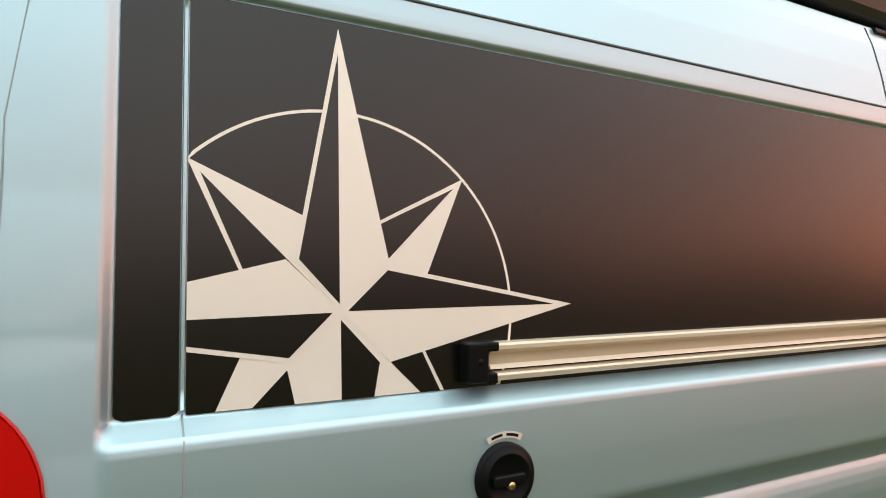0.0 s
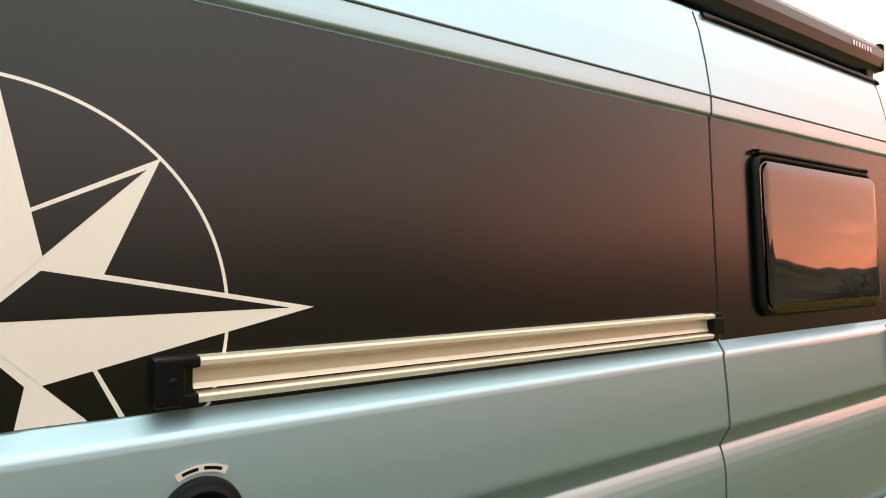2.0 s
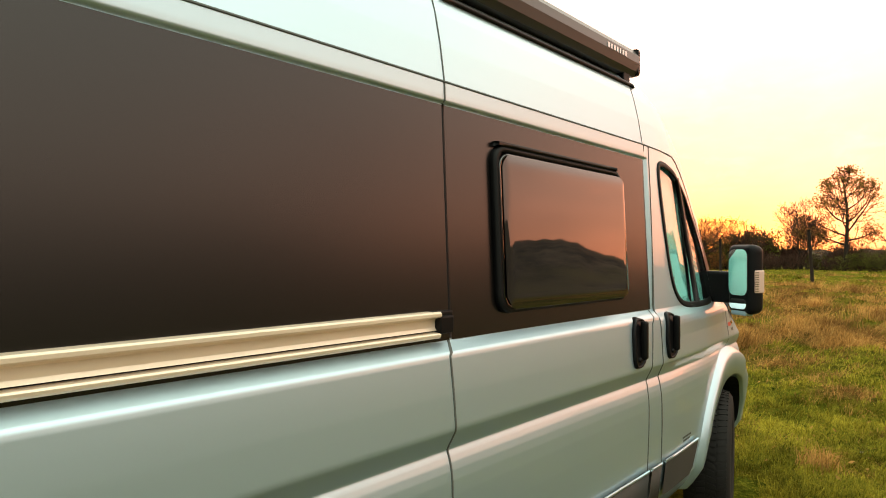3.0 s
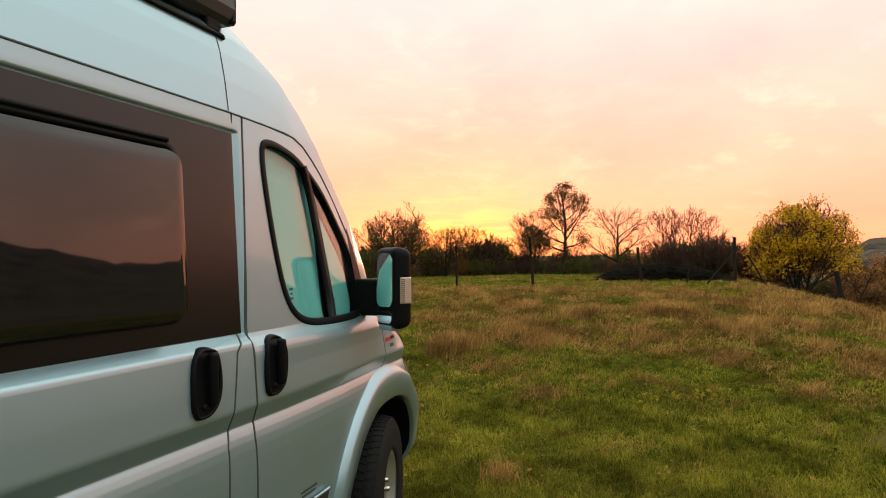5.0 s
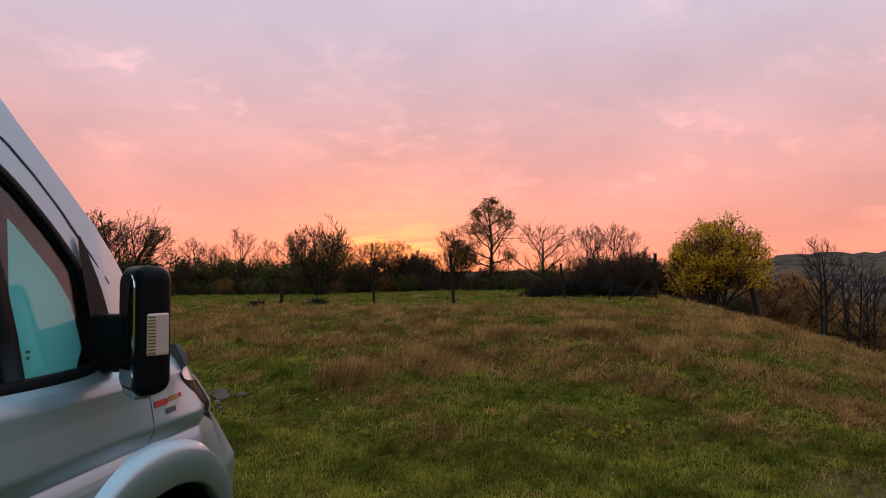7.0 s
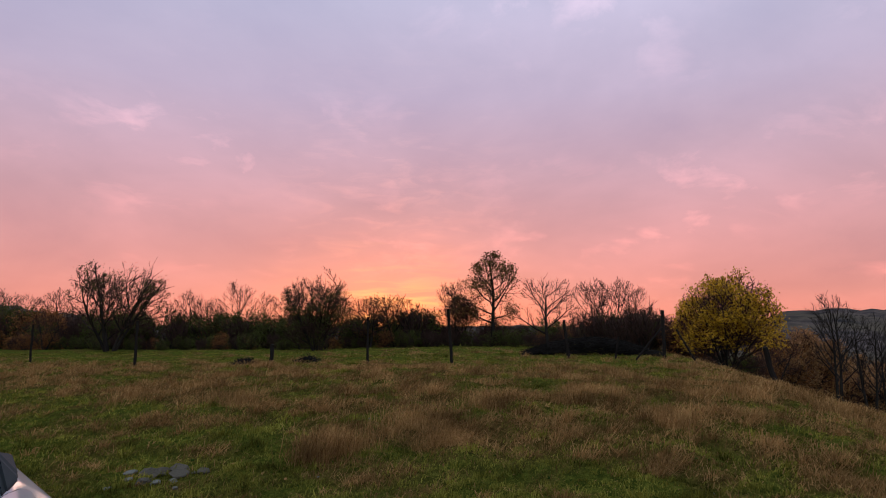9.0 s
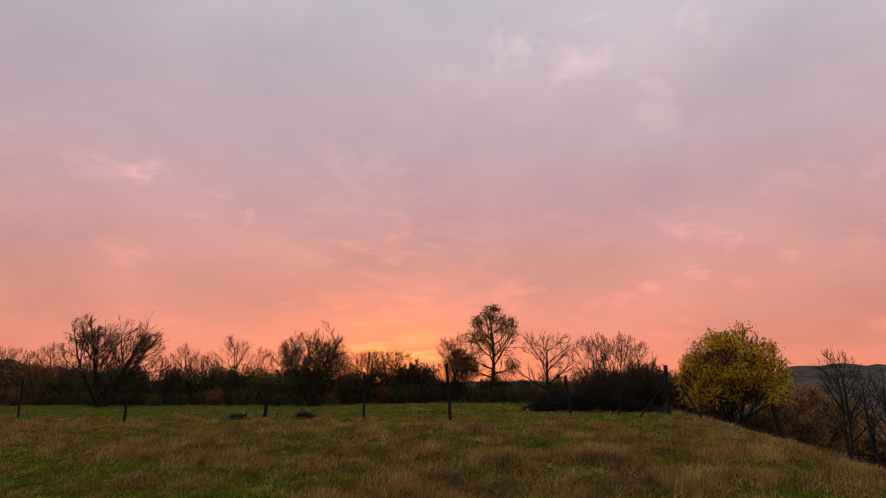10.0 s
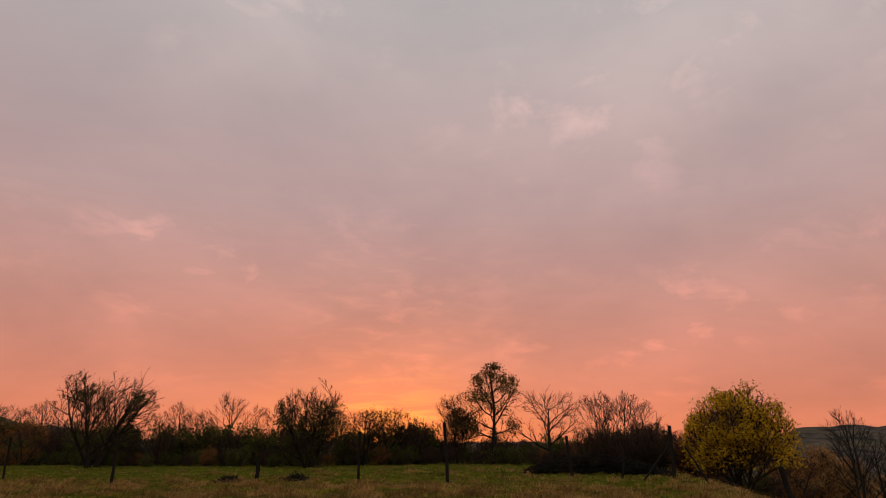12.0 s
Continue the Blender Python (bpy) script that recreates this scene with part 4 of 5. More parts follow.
HEDGE = [
    ((37.7, 48.3), (39.16, 34.51), 16, 1.2, 1.1, 1.5),
    ((38.92, -8.94), (42.96, -12.64), 12, 1.2, 0.7, 1.1),
    ((51.56, -13.98), (51.72, -22.66), 16, 2.0, 0.9, 1.5),
    ((31.23, 37.28), (38.09, 8.44), 46, 0.6, 0.32, 0.55),
    ((38.57, 8.58), (36.8, -0.65), 18, 0.6, 0.35, 0.52),
    ((33.52, 40.41), (40.5, 9.11), 66, 1.5, 0.85, 1.22),
    ((41.46, 9.38), (41.93, -0.54), 18, 1.2, 0.55, 0.85),
    ((34.68, -0.42), (32.74, -4.95), 18, 1.0, 0.7, 1.0),
    ((33.6, -4.3), (35.2, -8.8), 10, 0.5, 0.42, 0.62),
    ((69.12, -18.03), (66.82, -29.25), 22, 3.0, 1.0, 1.6),
]
POSTS = [
    (20.7, 17.92, 1.3, 0.045),
    (18.21, 11.51, 1.3, 0.05, 0.03, 0.02),
    (19.53, 7.97, 0.55, 0.08),
    (18.9, 4.77, 1.25, 0.045),
    (19.27, 2.54, 1.45, 0.055, 0.0, 0.09),
    (22.27, -0.34, 1.15, 0.06, 0.0, 0.12),
    (23.4, -3.15, 1.5, 0.07),
    (23.13, -1.67, 0.7, 0.04, 0.0, -0.15),
    (22.4, -6.03, 1.15, 0.10, 0.05, 0.28, "crooked dark dead trunk on the bank", 0.12),
]
POLES = [
    (22.22, -2.14, 1.0, 0.035, 0.3, -0.9),
    (22.81, -4.05, 1.0, 0.035, 0.3, 0.55),
]
HEAP = (26.54, -0.87, 4.6, 0.5, 0.75, 1700, 8)
TUSSOCKS = [
    (9.5, 1.65, 0.36, 0.38, 900),
    (10.04, 1.47, 0.5, 0.26, 700),
    (10.79, 0.97, 0.5, 0.26, 700),
    (11.39, -2.19, 0.36, 0.28, 700),
    (12.31, -0.93, 0.3, 0.24, 400),
    (11.81, 4.22, 0.5, 0.3, 600),
    (11.83, 6.17, 0.5, 0.26, 500),
    (13.23, -3.34, 0.5, 0.24, 500),
    (13.56, -4.6, 0.5, 0.24, 500),
    (11.8, 0.25, 0.4, 0.24, 500),
]
MOUNDS = [(19.88, 6.98, 0.42), (18.8, 8.39, 0.3)]
STONES = [(8.70, 3.02, 0.115), (8.66, 2.80, 0.095), (8.80, 3.26, 0.10), (8.82, 2.92, 0.10), (8.84, 2.68, 0.085), (8.74, 3.42, 0.07), (8.48, 3.06, 0.085), (8.46, 2.90, 0.06), (8.52, 2.74, 0.055), (8.55, 3.28, 0.05), (8.38, 2.62, 0.035), (8.22, 2.1, 0.035), (8.3, 3.3, 0.05), (15.7, -2.9, 0.09), (15.6, -2.75, 0.07), (8.46, -2.24, 0.022), (7.39, 1.75, 0.014), (7.53, -2.46, 0.015), (7.56, 2.39, 0.02), (10.93, 1.64, 0.024), (8.98, 1.43, 0.021), (9.21, -2.26, 0.014), (7.31, -1.46, 0.026), (9.24, 1.75, 0.014), (6.18, -0.34, 0.019)]

# ---------------------------------------------------------------- the land


def step(a, b, v):
    t = np.clip((v - a) / (b - a), 0, 1)
    return t * t * (3 - 2 * t)


def waves(x, y, size, seed):
    """Smooth uneven ground from a few crossing waves."""
    r = np.random.default_rng(seed)
    out = 0
    for _ in range(6):
        a, ph, f = r.uniform(0, 6.28), r.uniform(0, 6.28), r.uniform(0.6, 1.6) / size
        out = out + np.sin((x * math.cos(a) + y * math.sin(a)) * f * 6.28 + ph)
    return out / 6


def land(x, y):
    x, y = np.asarray(x, float), np.asarray(y, float)
    r, th = np.hypot(x - 4, y + 1), np.degrees(np.arctan2(y + 1, x - 4))
    z = 0.72 * step(6.5, 15.5, x) * (1 - 0.25 * step(5, 16, y)) + 0.13 * np.exp(-((x - 13) ** 2 + (y - 1.2) ** 2) / 14)
    c = np.clip(-3.2 - y, 0, 30)
    z = z - np.where(c < 4, 0.145 * c ** 1.5, 1.16 + 0.28 * (c - 4)) * step(7, 13, x)
    z = z - 2.5 * step(40, 120, r)
    z = z + (0.06 * waves(x, y, 5.0, 3) + 0.06 * waves(x, y, 1.5, 4) + 0.04 * waves(x, y, 0.75, 5) + 0.022 * waves(x, y, 0.42, 6)) * step(5, 9, x) * (1 - step(60, 120, r))
    # far ridges: low under the sunset, higher to either side and behind
    deg = 0.25 + 2.4 * step(4, 18, -th) + 2.6 * step(22, 40, -th) + 1.4 * np.exp(-(((th + 31) / 4.5) ** 2)) + 3.0 * step(45, 60, -th) * (1 - step(85, 100, -th)) + 1.5 * step(38, 52, th) + 0.35 * waves(th * 1.0, th * 0.3, 30.0, 9) + 0.15 * waves(th, th * 0.7, 7.0, 10) + 0.20 * waves(th, th * 0.4, 1.9, 12) + 0.14 * waves(th, th * 0.9, 0.8, 13)
    z = z + step(160, 520, r) * (np.tan(np.radians(np.maximum(deg, 0.1))) * 520 + 4) * (1 - 0.5 * step(600, 3000, r))
    return z


def h(x, y):
    return float(land(x, y))


def dryness(x, y):
    """Where the meadow is dry: a belt across the mound, patches elsewhere."""
    x, y = np.asarray(x, float), np.asarray(y, float)
    x2 = x - 0.25 * (y - 1)
    band = step(9.0, 11.5, x2) * (1 - step(15.5, 18.5, x2))
    edge = 0.35 * step(11, 14, x) * step(2.0, 4.5, -y)
    calm = 0.62 + 0.38 * step(7.5, 10.5, x)
    return 0.305 + (0.50 * waves(x, y * 0.6, 3.0, 21) + 0.75 * waves(x, y, 0.9, 22) + 0.5 * waves(x, y * 0.7, 0.37, 23)) * calm + 0.34 * band + edge - 0.22 * (1 - step(6, 10, x)) - 0.10 * step(18, 21, x)


def build_ground():
    rings = np.concatenate([np.arange(0.0, 30, 0.2), 30 * 1.055 ** np.arange(0, 90)])
    rings = rings[rings < 3200]
    n = 480
    a = np.linspace(0, 2 * math.pi, n, endpoint=False)
    gx, gy = 4 + rings[1:, None] * np.cos(a), -1 + rings[1:, None] * np.sin(a)
    gz = land(gx, gy)
    verts = [(4.0, -1.0, h(4, -1))] + list(zip(gx.ravel(), gy.ravel(), gz.ravel()))
    faces = [(0, 1 + i, 1 + (i + 1) % n) for i in range(n)]
    for k in range(len(rings) - 2):
        b = 1 + k * n
        faces += [(b + i, b + n + i, b + n + (i + 1) % n, b + (i + 1) % n) for i in range(n)]
    ob = part_of("ground", verts, faces, GROUND, None, "grassy autumn meadow rising to a low mound", True)
    vx = np.array([(v[0], v[1]) for v in verts])
    known = ob.data.attributes.new("dryness", "FLOAT", "POINT")
    known.data.foreach_set("value", np.clip(dryness(vx[:, 0], vx[:, 1]), 0, 1).astype(np.float32))
    return tagged(ob, "", "ground", "", "structure")


ground = build_ground()


class Tubes:
    """Collects tapering branches into one mesh."""

    def __init__(self):
        self.v, self.f = [], []

    def run(self, pts, radii, sides=5):
        base = len(self.v)
        for i, p in enumerate(pts):
            d = (pts[min(i + 1, len(pts) - 1)] - pts[max(i - 1, 0)]).normalized()
            u = d.orthogonal().normalized()
            w = d.cross(u)
            for s in range(sides):
                a = 2 * math.pi * s / sides
                self.v.append(p + (u * math.cos(a) + w * math.sin(a)) * radii[i])
        for i in range(len(pts) - 1):
            for s in range(sides):
                q = (s + 1) % sides
                self.f.append((base + i * sides + s, base + i * sides + q, base + (i + 1) * sides + q, base + (i + 1) * sides + s))


class Habit:
    """How a kind of tree branches, level by level."""

    def __init__(self, kids, angle, ratio, up, start, wiggle=0.10, lean=(0, 0, 0), fine=0.011, ragged=0.18):
        self.kids, self.angle, self.ratio, self.up, self.start = kids, angle, ratio, up, start
        self.wiggle, self.lean, self.fine, self.ragged = wiggle, Vector(lean), fine, ragged


class Crown:
    """The rounded space that a crown fills."""

    def __init__(self, wide, low, high, deep=1.0, aside=0.0):
        self.mid = Vector((0, aside, (low + high) / 2))
        self.size = Vector((wide / 2 * deep, wide / 2, (high - low) / 2))

    def way(self, p, d):
        """How far a branch at p can run along d before it leaves the crown."""
        q = Vector([(p[i] - self.mid[i]) / self.size[i] for i in range(3)])
        e = Vector([d[i] / self.size[i] for i in range(3)])
        a, b, c = e.dot(e), q.dot(e), q.dot(q) - 1
        root = b * b - a * c
        return 0.0 if root < 0 else max(0.0, (-b + math.sqrt(root)) / a)


def grow(rnd, limbs, twigs, tips, p, d, length, radius, level, habit, crown):
    """One branch and what grows from it."""
    n = (6, 5, 4, 3)[min(level, 3)]
    pts, radii, ways = [p.copy()], [radius], [d.copy()]
    end = 0.30 if level == 0 else 0.38
    for i in range(n):
        jig = habit.wiggle * (0.5 if level == 0 else 1.0)
        d = (d + Vector((rnd.gauss(0, jig), rnd.gauss(0, jig), rnd.gauss(0, jig))) + Vector((0, 0, habit.up[min(level, len(habit.up) - 1)])) + habit.lean * (0.5 + 0.5 * level)).normalized()
        p = p + d * (length / n)
        pts.append(p.copy())
        ways.append(d.copy())
        radii.append(max(radius * (1 - (1 - end) * (i + 1) / n), habit.fine * 0.6))
    (limbs if level < 2 else twigs).run(pts, radii, (7, 5, 4, 3)[min(level, 3)])
    if level >= len(habit.kids) - 1:
        tips += [pts[-1], pts[-2]]
    if level >= len(habit.kids):
        return
    kids = habit.kids[level] + rnd.randint(-1, 1)
    turn, start = rnd.uniform(0, 6.283), habit.start[level]
    for k in range(kids):
        q = (k + rnd.random() * 0.7) / kids
        t = min(start + (1 - start) * q, 0.985)
        i = int(t * n)
        at = pts[i].lerp(pts[i + 1], t * n - i)
        axis = ways[i + 1]
        turn += 2.4 + rnd.gauss(0, 0.35)
        out = Matrix.Rotation(turn, 3, axis) @ axis.orthogonal().normalized()
        a = radians(habit.angle[level] * rnd.uniform(0.72, 1.22)) * (1.15 - 0.35 * q)
        kd = axis * math.cos(a) + out * math.sin(a)
        free = crown.way(at, (kd + Vector((0, 0, habit.up[min(level + 1, len(habit.up) - 1)]))).normalized()) * (1 + habit.ragged * rnd.uniform(-1.6, 1.0))
        size = min(free, length * habit.ratio[level] * (1.25 - 0.5 * q) * rnd.uniform(0.8, 1.25))
        if size < 0.10:
            continue
        here = radii[i] + (radii[i + 1] - radii[i]) * (t * n - i)
        grow(rnd, limbs, twigs, tips, at, kd, size, max(min(here * 0.6, radius * 0.46), habit.fine), level + 1, habit, crown)


def leaf_quads(rnd, tips, per, size, scatter, bare=-0.18):
    v, f = [], []
    for t in tips:
        if noise.noise(t * 1.3) < bare:
            continue
        for _ in range(per):
            c = t + Vector((rnd.gauss(0, scatter), rnd.gauss(0, scatter), rnd.gauss(0, scatter * 0.8)))
            u = Vector((rnd.gauss(0, 1), rnd.gauss(0, 1), rnd.gauss(0, 1))).normalized()
            w = u.orthogonal().normalized()
            s = size * rnd.uniform(0.6, 1.3)
            b = len(v)
            v += [c - u * s, c + w * s * 0.55, c + u * s, c - w * s * 0.55]
            f.append((b, b + 1, b + 2, b + 3))
    return v, f


def make_tree(name, seed, height, wide, stems, habit, leaves, per, size, scatter, label, category, group="", splay=0.35, girth=0.018, trunk=0.95, bare=-0.18, leaf_band=(0.0, 1.1), twig=None, low=0.25, deep=1.0, aside=0.0):
    """A tree at the origin: trunk with limbs, twigs, and leaves if it still has any."""
    rnd = random.Random(seed)
    root = thing(name, (0, 0, 0), label, category, group)
    limbs, twigs, tips = Tubes(), Tubes(), []
    crown = Crown(wide, low * height, height, deep, aside)
    for s in range(stems):
        a = 6.283 * s / stems + rnd.uniform(-0.3, 0.3)
        out = splay * rnd.uniform(0.45, 1.25)
        d = Vector((math.cos(a) * out, math.sin(a) * out, 1)) if stems > 1 else Vector((rnd.gauss(0, 0.03), rnd.gauss(0, 0.03), 1))
        p = Vector((math.cos(a) * 0.035 * height, math.sin(a) * 0.035 * height, -0.15)) if stems > 1 else Vector((0, 0, -0.15))
        d.normalize()
        grow(rnd, limbs, twigs, tips, p, d, max(crown.way(p, d), 0.5 * height) * trunk * rnd.uniform(0.84, 1.04), height * girth * rnd.uniform(0.8, 1.1), 0, habit, crown)
    part_of("trunk", limbs.v, limbs.f, BARK, root)
    part_of("branching", twigs.v, twigs.f, twig or TWIG, root)["kind"] = "stuff"
    if leaves:
        v, f = leaf_quads(rnd, [t for t in tips if leaf_band[0] * height < t.z < leaf_band[1] * height * rnd.uniform(0.85, 1.1)], per, size, scatter, bare)
        part_of("crown", v, f, leaves, root)["kind"] = "stuff"
    return root


def plant(root, x, y, turn=0.0, scale=1.0, copy=True, sink=0.0):
    m = pose(x, y, h(x, y) - sink, 0, 0, turn)
    if copy:
        ob = copy_thing(root, m @ Matrix.Diagonal((scale, scale, scale, 1)))
        ob.scale = (scale, scale, scale)
        return ob
    root.matrix_basis = m @ Matrix.Diagonal((scale, scale, scale, 1))
    return root


# the trees along the far side of the field
SWEPT = Habit((11, 8, 5), (44, 44, 38), (0.46, 0.46, 0.44), (0.0, 0.05, 0.06, 0.05), (0.22, 0.15, 0.2), 0.10, (0, -0.055, 0.0), 0.0115, 0.38)
UPRIGHT = Habit((14, 8, 5), (46, 40, 36), (0.50, 0.46, 0.46), (0.02, 0.10, 0.10, 0.08), (0.22, 0.2, 0.2), 0.07, fine=0.0095, ragged=0.2)
OAK = Habit((18, 9, 5), (62, 48, 44), (0.64, 0.46, 0.42), (0.02, 0.09, 0.06, 0.05), (0.24, 0.25, 0.2), 0.10, fine=0.0115, ragged=0.14)
FRUIT = Habit((11, 9, 6), (58, 46, 38), (0.85, 0.44, 0.42), (0.0, 0.05, 0.08, 0.09), (0.30, 0.22, 0.15), 0.10, fine=0.010, ragged=0.2)
BUSHY = Habit((12, 8, 5), (46, 44, 38), (0.42, 0.46, 0.44), (0.02, 0.07, 0.08, 0.07), (0.08, 0.15, 0.15), 0.09, fine=0.011, ragged=0.2)
TALL = Habit((12, 6, 4), (40, 38, 36), (0.36, 0.40, 0.42), (0.02, 0.07, 0.07, 0.05), (0.2, 0.2, 0.2), 0.05, fine=0.010, ragged=0.2)
leaning = make_tree("tree", 11, 5.2, 5.2, 6, SWEPT, GREEN_LEAF, 2, 0.046, 0.09, "many-stemmed tree leaning with the wind, few leaves", "tree", splay=0.55, girth=0.016, bare=-0.02, low=0.1, aside=-0.25)
plant(leaning, *TREE["leaning"], copy=False)
pale = make_tree("tree", 12, 4.5, 3.0, 1, UPRIGHT, None, 0, 0, 0, "bare tree with fine pale twigs by the hedge", "tree", girth=0.013, low=0.2)
plant(pale, *TREE["pale"], copy=False)
for x, y, turn, sc in TREE["pale_more"]:
    plant(pale, x, y, turn, sc)
bushy = make_tree("tree", 13, 4.6, 3.9, 7, BUSHY, GREEN_LEAF, 2, 0.048, 0.11, "bushy dark tree with thin top shoots", "tree", splay=0.42, girth=0.012, bare=-0.04, leaf_band=(0.0, 0.72), low=-0.1)
plant(bushy, *TREE["bushy"], copy=False)
rust = make_tree("tree", 14, 3.1, 3.2, 2, FRUIT, RUST_LEAF, 1, 0.042, 0.08, "low tree with rust-brown autumn leaves", "tree", splay=0.4, girth=0.018, bare=-0.02, low=0.1)
plant(rust, *TREE["rust"], copy=False)
for x, y, turn, sc in TREE["rust_more"]:
    plant(rust, x, y, turn, sc)
oak = make_tree("tree", 5, 5.3, 3.7, 1, OAK, OAK_LEAF, 5, 0.054, 0.11, "young oak with brown leaves on a straight trunk", "tree", girth=0.021, bare=-0.08, low=0.18)
plant(oak, *TREE["oak"], copy=False)
olive = make_tree("tree", 28, 3.0, 2.2, 3, UPRIGHT, OAK_LEAF, 1, 0.046, 0.10, "slim many-stemmed tree with olive-brown leaves beside the oak", "tree", splay=0.2, girth=0.013, bare=0.0, low=0.1)
plant(olive, *TREE["olive"], copy=False)
spread_tree = make_tree("tree", 16, 3.95, 3.7, 1, FRUIT, None, 0, 0, 0, "bare fruit tree with a round spreading crown", "tree", girth=0.026, low=0.12, trunk=0.75)
plant(spread_tree, *TREE["spread"], copy=False)
yellow = make_tree("tree", 17, 4.1, 4.1, 10, BUSHY, YELLOW_LEAF, 3, 0.046, 0.10, "dense bushy tree with yellow-green leaves", "tree", splay=0.55, girth=0.012, bare=-0.14, leaf_band=(0.2, 1.1), low=-0.35, aside=-0.1)
plant(yellow, *TREE["yellow"], copy=False)
dark = make_tree("tree", 18, 5.9, 3.7, 2, TALL, None, 0, 0, 0, "tall bare dark tree on the slope", "tree", splay=0.13, girth=0.016, twig=BARK, low=0.1)
plant(dark, *TREE["dark"], copy=False)
for x, y, turn, sc in TREE["dark_more"]:
    plant(dark, x, y, turn, sc)
slope = make_tree("tree", 19, 3.1, 3.2, 4, BUSHY, AUTUMN_LEAF, 2, 0.060, 0.13, "orange-brown autumn tree on the far slope", "tree", splay=0.5, girth=0.016, bare=-0.25, low=-0.1)
for i, (x, y, turn, sc) in enumerate(TREE["slope_rust"]):
    plant(slope, x, y, turn, sc, copy=i > 0)

# hedge
THICKET = Habit((9, 6), (46, 42), (0.42, 0.5), (0.02, 0.08, 0.09), (0.06, 0.12), 0.12, fine=0.011)
SHOOTS = Habit((10, 6, 3), (38, 36, 34), (0.42, 0.5, 0.45), (0.03, 0.10, 0.10, 0.08), (0.08, 0.15, 0.2), 0.09, fine=0.0100, ragged=0.3)
shrubs = [make_tree("shrub", 31, 2.4, 2.6, 7, THICKET, GREEN_LEAF, 4, 0.06, 0.15, "dense dark green-brown hedge shrub", "shrub", "shrubs of the hedge", 0.7, 0.010, low=-0.4),
          make_tree("shrub", 32, 2.6, 2.2, 6, SHOOTS, None, 0, 0, 0, "bare brown hedge shrub", "shrub", "shrubs of the hedge", 0.6, 0.010, low=-0.4),
          make_tree("shrub", 33, 2.2, 2.4, 6, THICKET, RUST_LEAF, 3, 0.06, 0.15, "hedge shrub with russet leaves", "shrub", "shrubs of the hedge", 0.7, 0.010, low=-0.4),
          make_tree("shrub", 34, 2.2, 2.5, 6, THICKET, AUTUMN_LEAF, 4, 0.06, 0.16, "orange-brown shrub on the slope", "shrub", "shrubs of the hedge", 0.7, 0.010, low=-0.4)]
rnd = random.Random(5)
first = set()
for (x0, y0), (x1, y1), count, deep, lo, hi in HEDGE:
    for i in range(count):
        t = (i + rnd.random()) / count
        x, y = x0 + (x1 - x0) * t + rnd.uniform(-deep, deep), y0 + (y1 - y0) * t + rnd.uniform(-deep, deep) * 0.4
        k = rnd.choice((0, 1, 1, 1, 2) if count == 18 else (1, 2, 3, 3) if x0 > 50 or y0 < -8 else (0, 0, 1, 1, 2))
        plant(shrubs[k], x, y, rnd.uniform(0, 360), rnd.uniform(lo, hi), copy=k in first, sink=0.1)
        first.add(k)

# fence posts and leaning poles
def post(x, y, tall, thick, lean_x=0.0, lean_y=0.0, label="weathered grey wooden fence post", bend=0.0, name="fence_post"):
    rp = random.Random(int(x * 100 + y * 10))
    t = Tubes()
    z = h(x, y) - 0.1
    pts, rad = [], []
    for i in range(7):
        q = i / 6
        pts.append(Vector((x + lean_x * q + bend * math.sin(q * 3.1) + rp.gauss(0, 0.006), y + lean_y * q + rp.gauss(0, 0.006), z + (tall + 0.1) * q)))
        rad.append(0.8 * thick * (1 - 0.15 * q) * rp.uniform(0.92, 1.08))
    t.run(pts, rad, 8)
    t.f.append(tuple(range(len(t.v) - 8, len(t.v))))
    return tagged(part_of(name, t.v, t.f, WOOD, None, "", False), label, "post", "fence posts in the field")


for args in POSTS:
    post(*args)
for x, y, tall, thick, lx, ly_ in POLES:
    post(x, y, tall, thick, lx, ly_, "thin pole leaning at a slant", 0.0, "leaning_pole")

# heap of dark brushwood
def brush_heap(x, y, length, wide, tall, count, seed):
    r = random.Random(seed)
    t = Tubes()
    for _ in range(count):
        u = r.uniform(-1, 1)
        cx, cy = x + r.gauss(0, wide), y + u * length / 2
        top = tall * (1 - u * u) * r.random()
        a = r.uniform(0, 6.283)
        d = Vector((math.cos(a), math.sin(a), r.uniform(-0.25, 0.3))) * r.uniform(0.12, 0.4)
        c = Vector((cx, cy, h(cx, cy) + top * 0.8 + 0.03))
        t.run([c - d, c + d * 0.1 + Vector((0, 0, 0.03)), c + d], [0.015, 0.014, 0.006], 4)
    return tagged(part_of("brushwood_heap", t.v, t.f, BRUSH, None), "dark heap of cut brushwood on the grass", "brushwood", "", "stuff")


brush_heap(*HEAP)

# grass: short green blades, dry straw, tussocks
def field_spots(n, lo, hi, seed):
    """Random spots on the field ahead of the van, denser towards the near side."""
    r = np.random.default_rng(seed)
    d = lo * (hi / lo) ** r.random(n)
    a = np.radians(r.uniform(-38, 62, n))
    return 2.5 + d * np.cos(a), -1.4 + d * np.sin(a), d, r


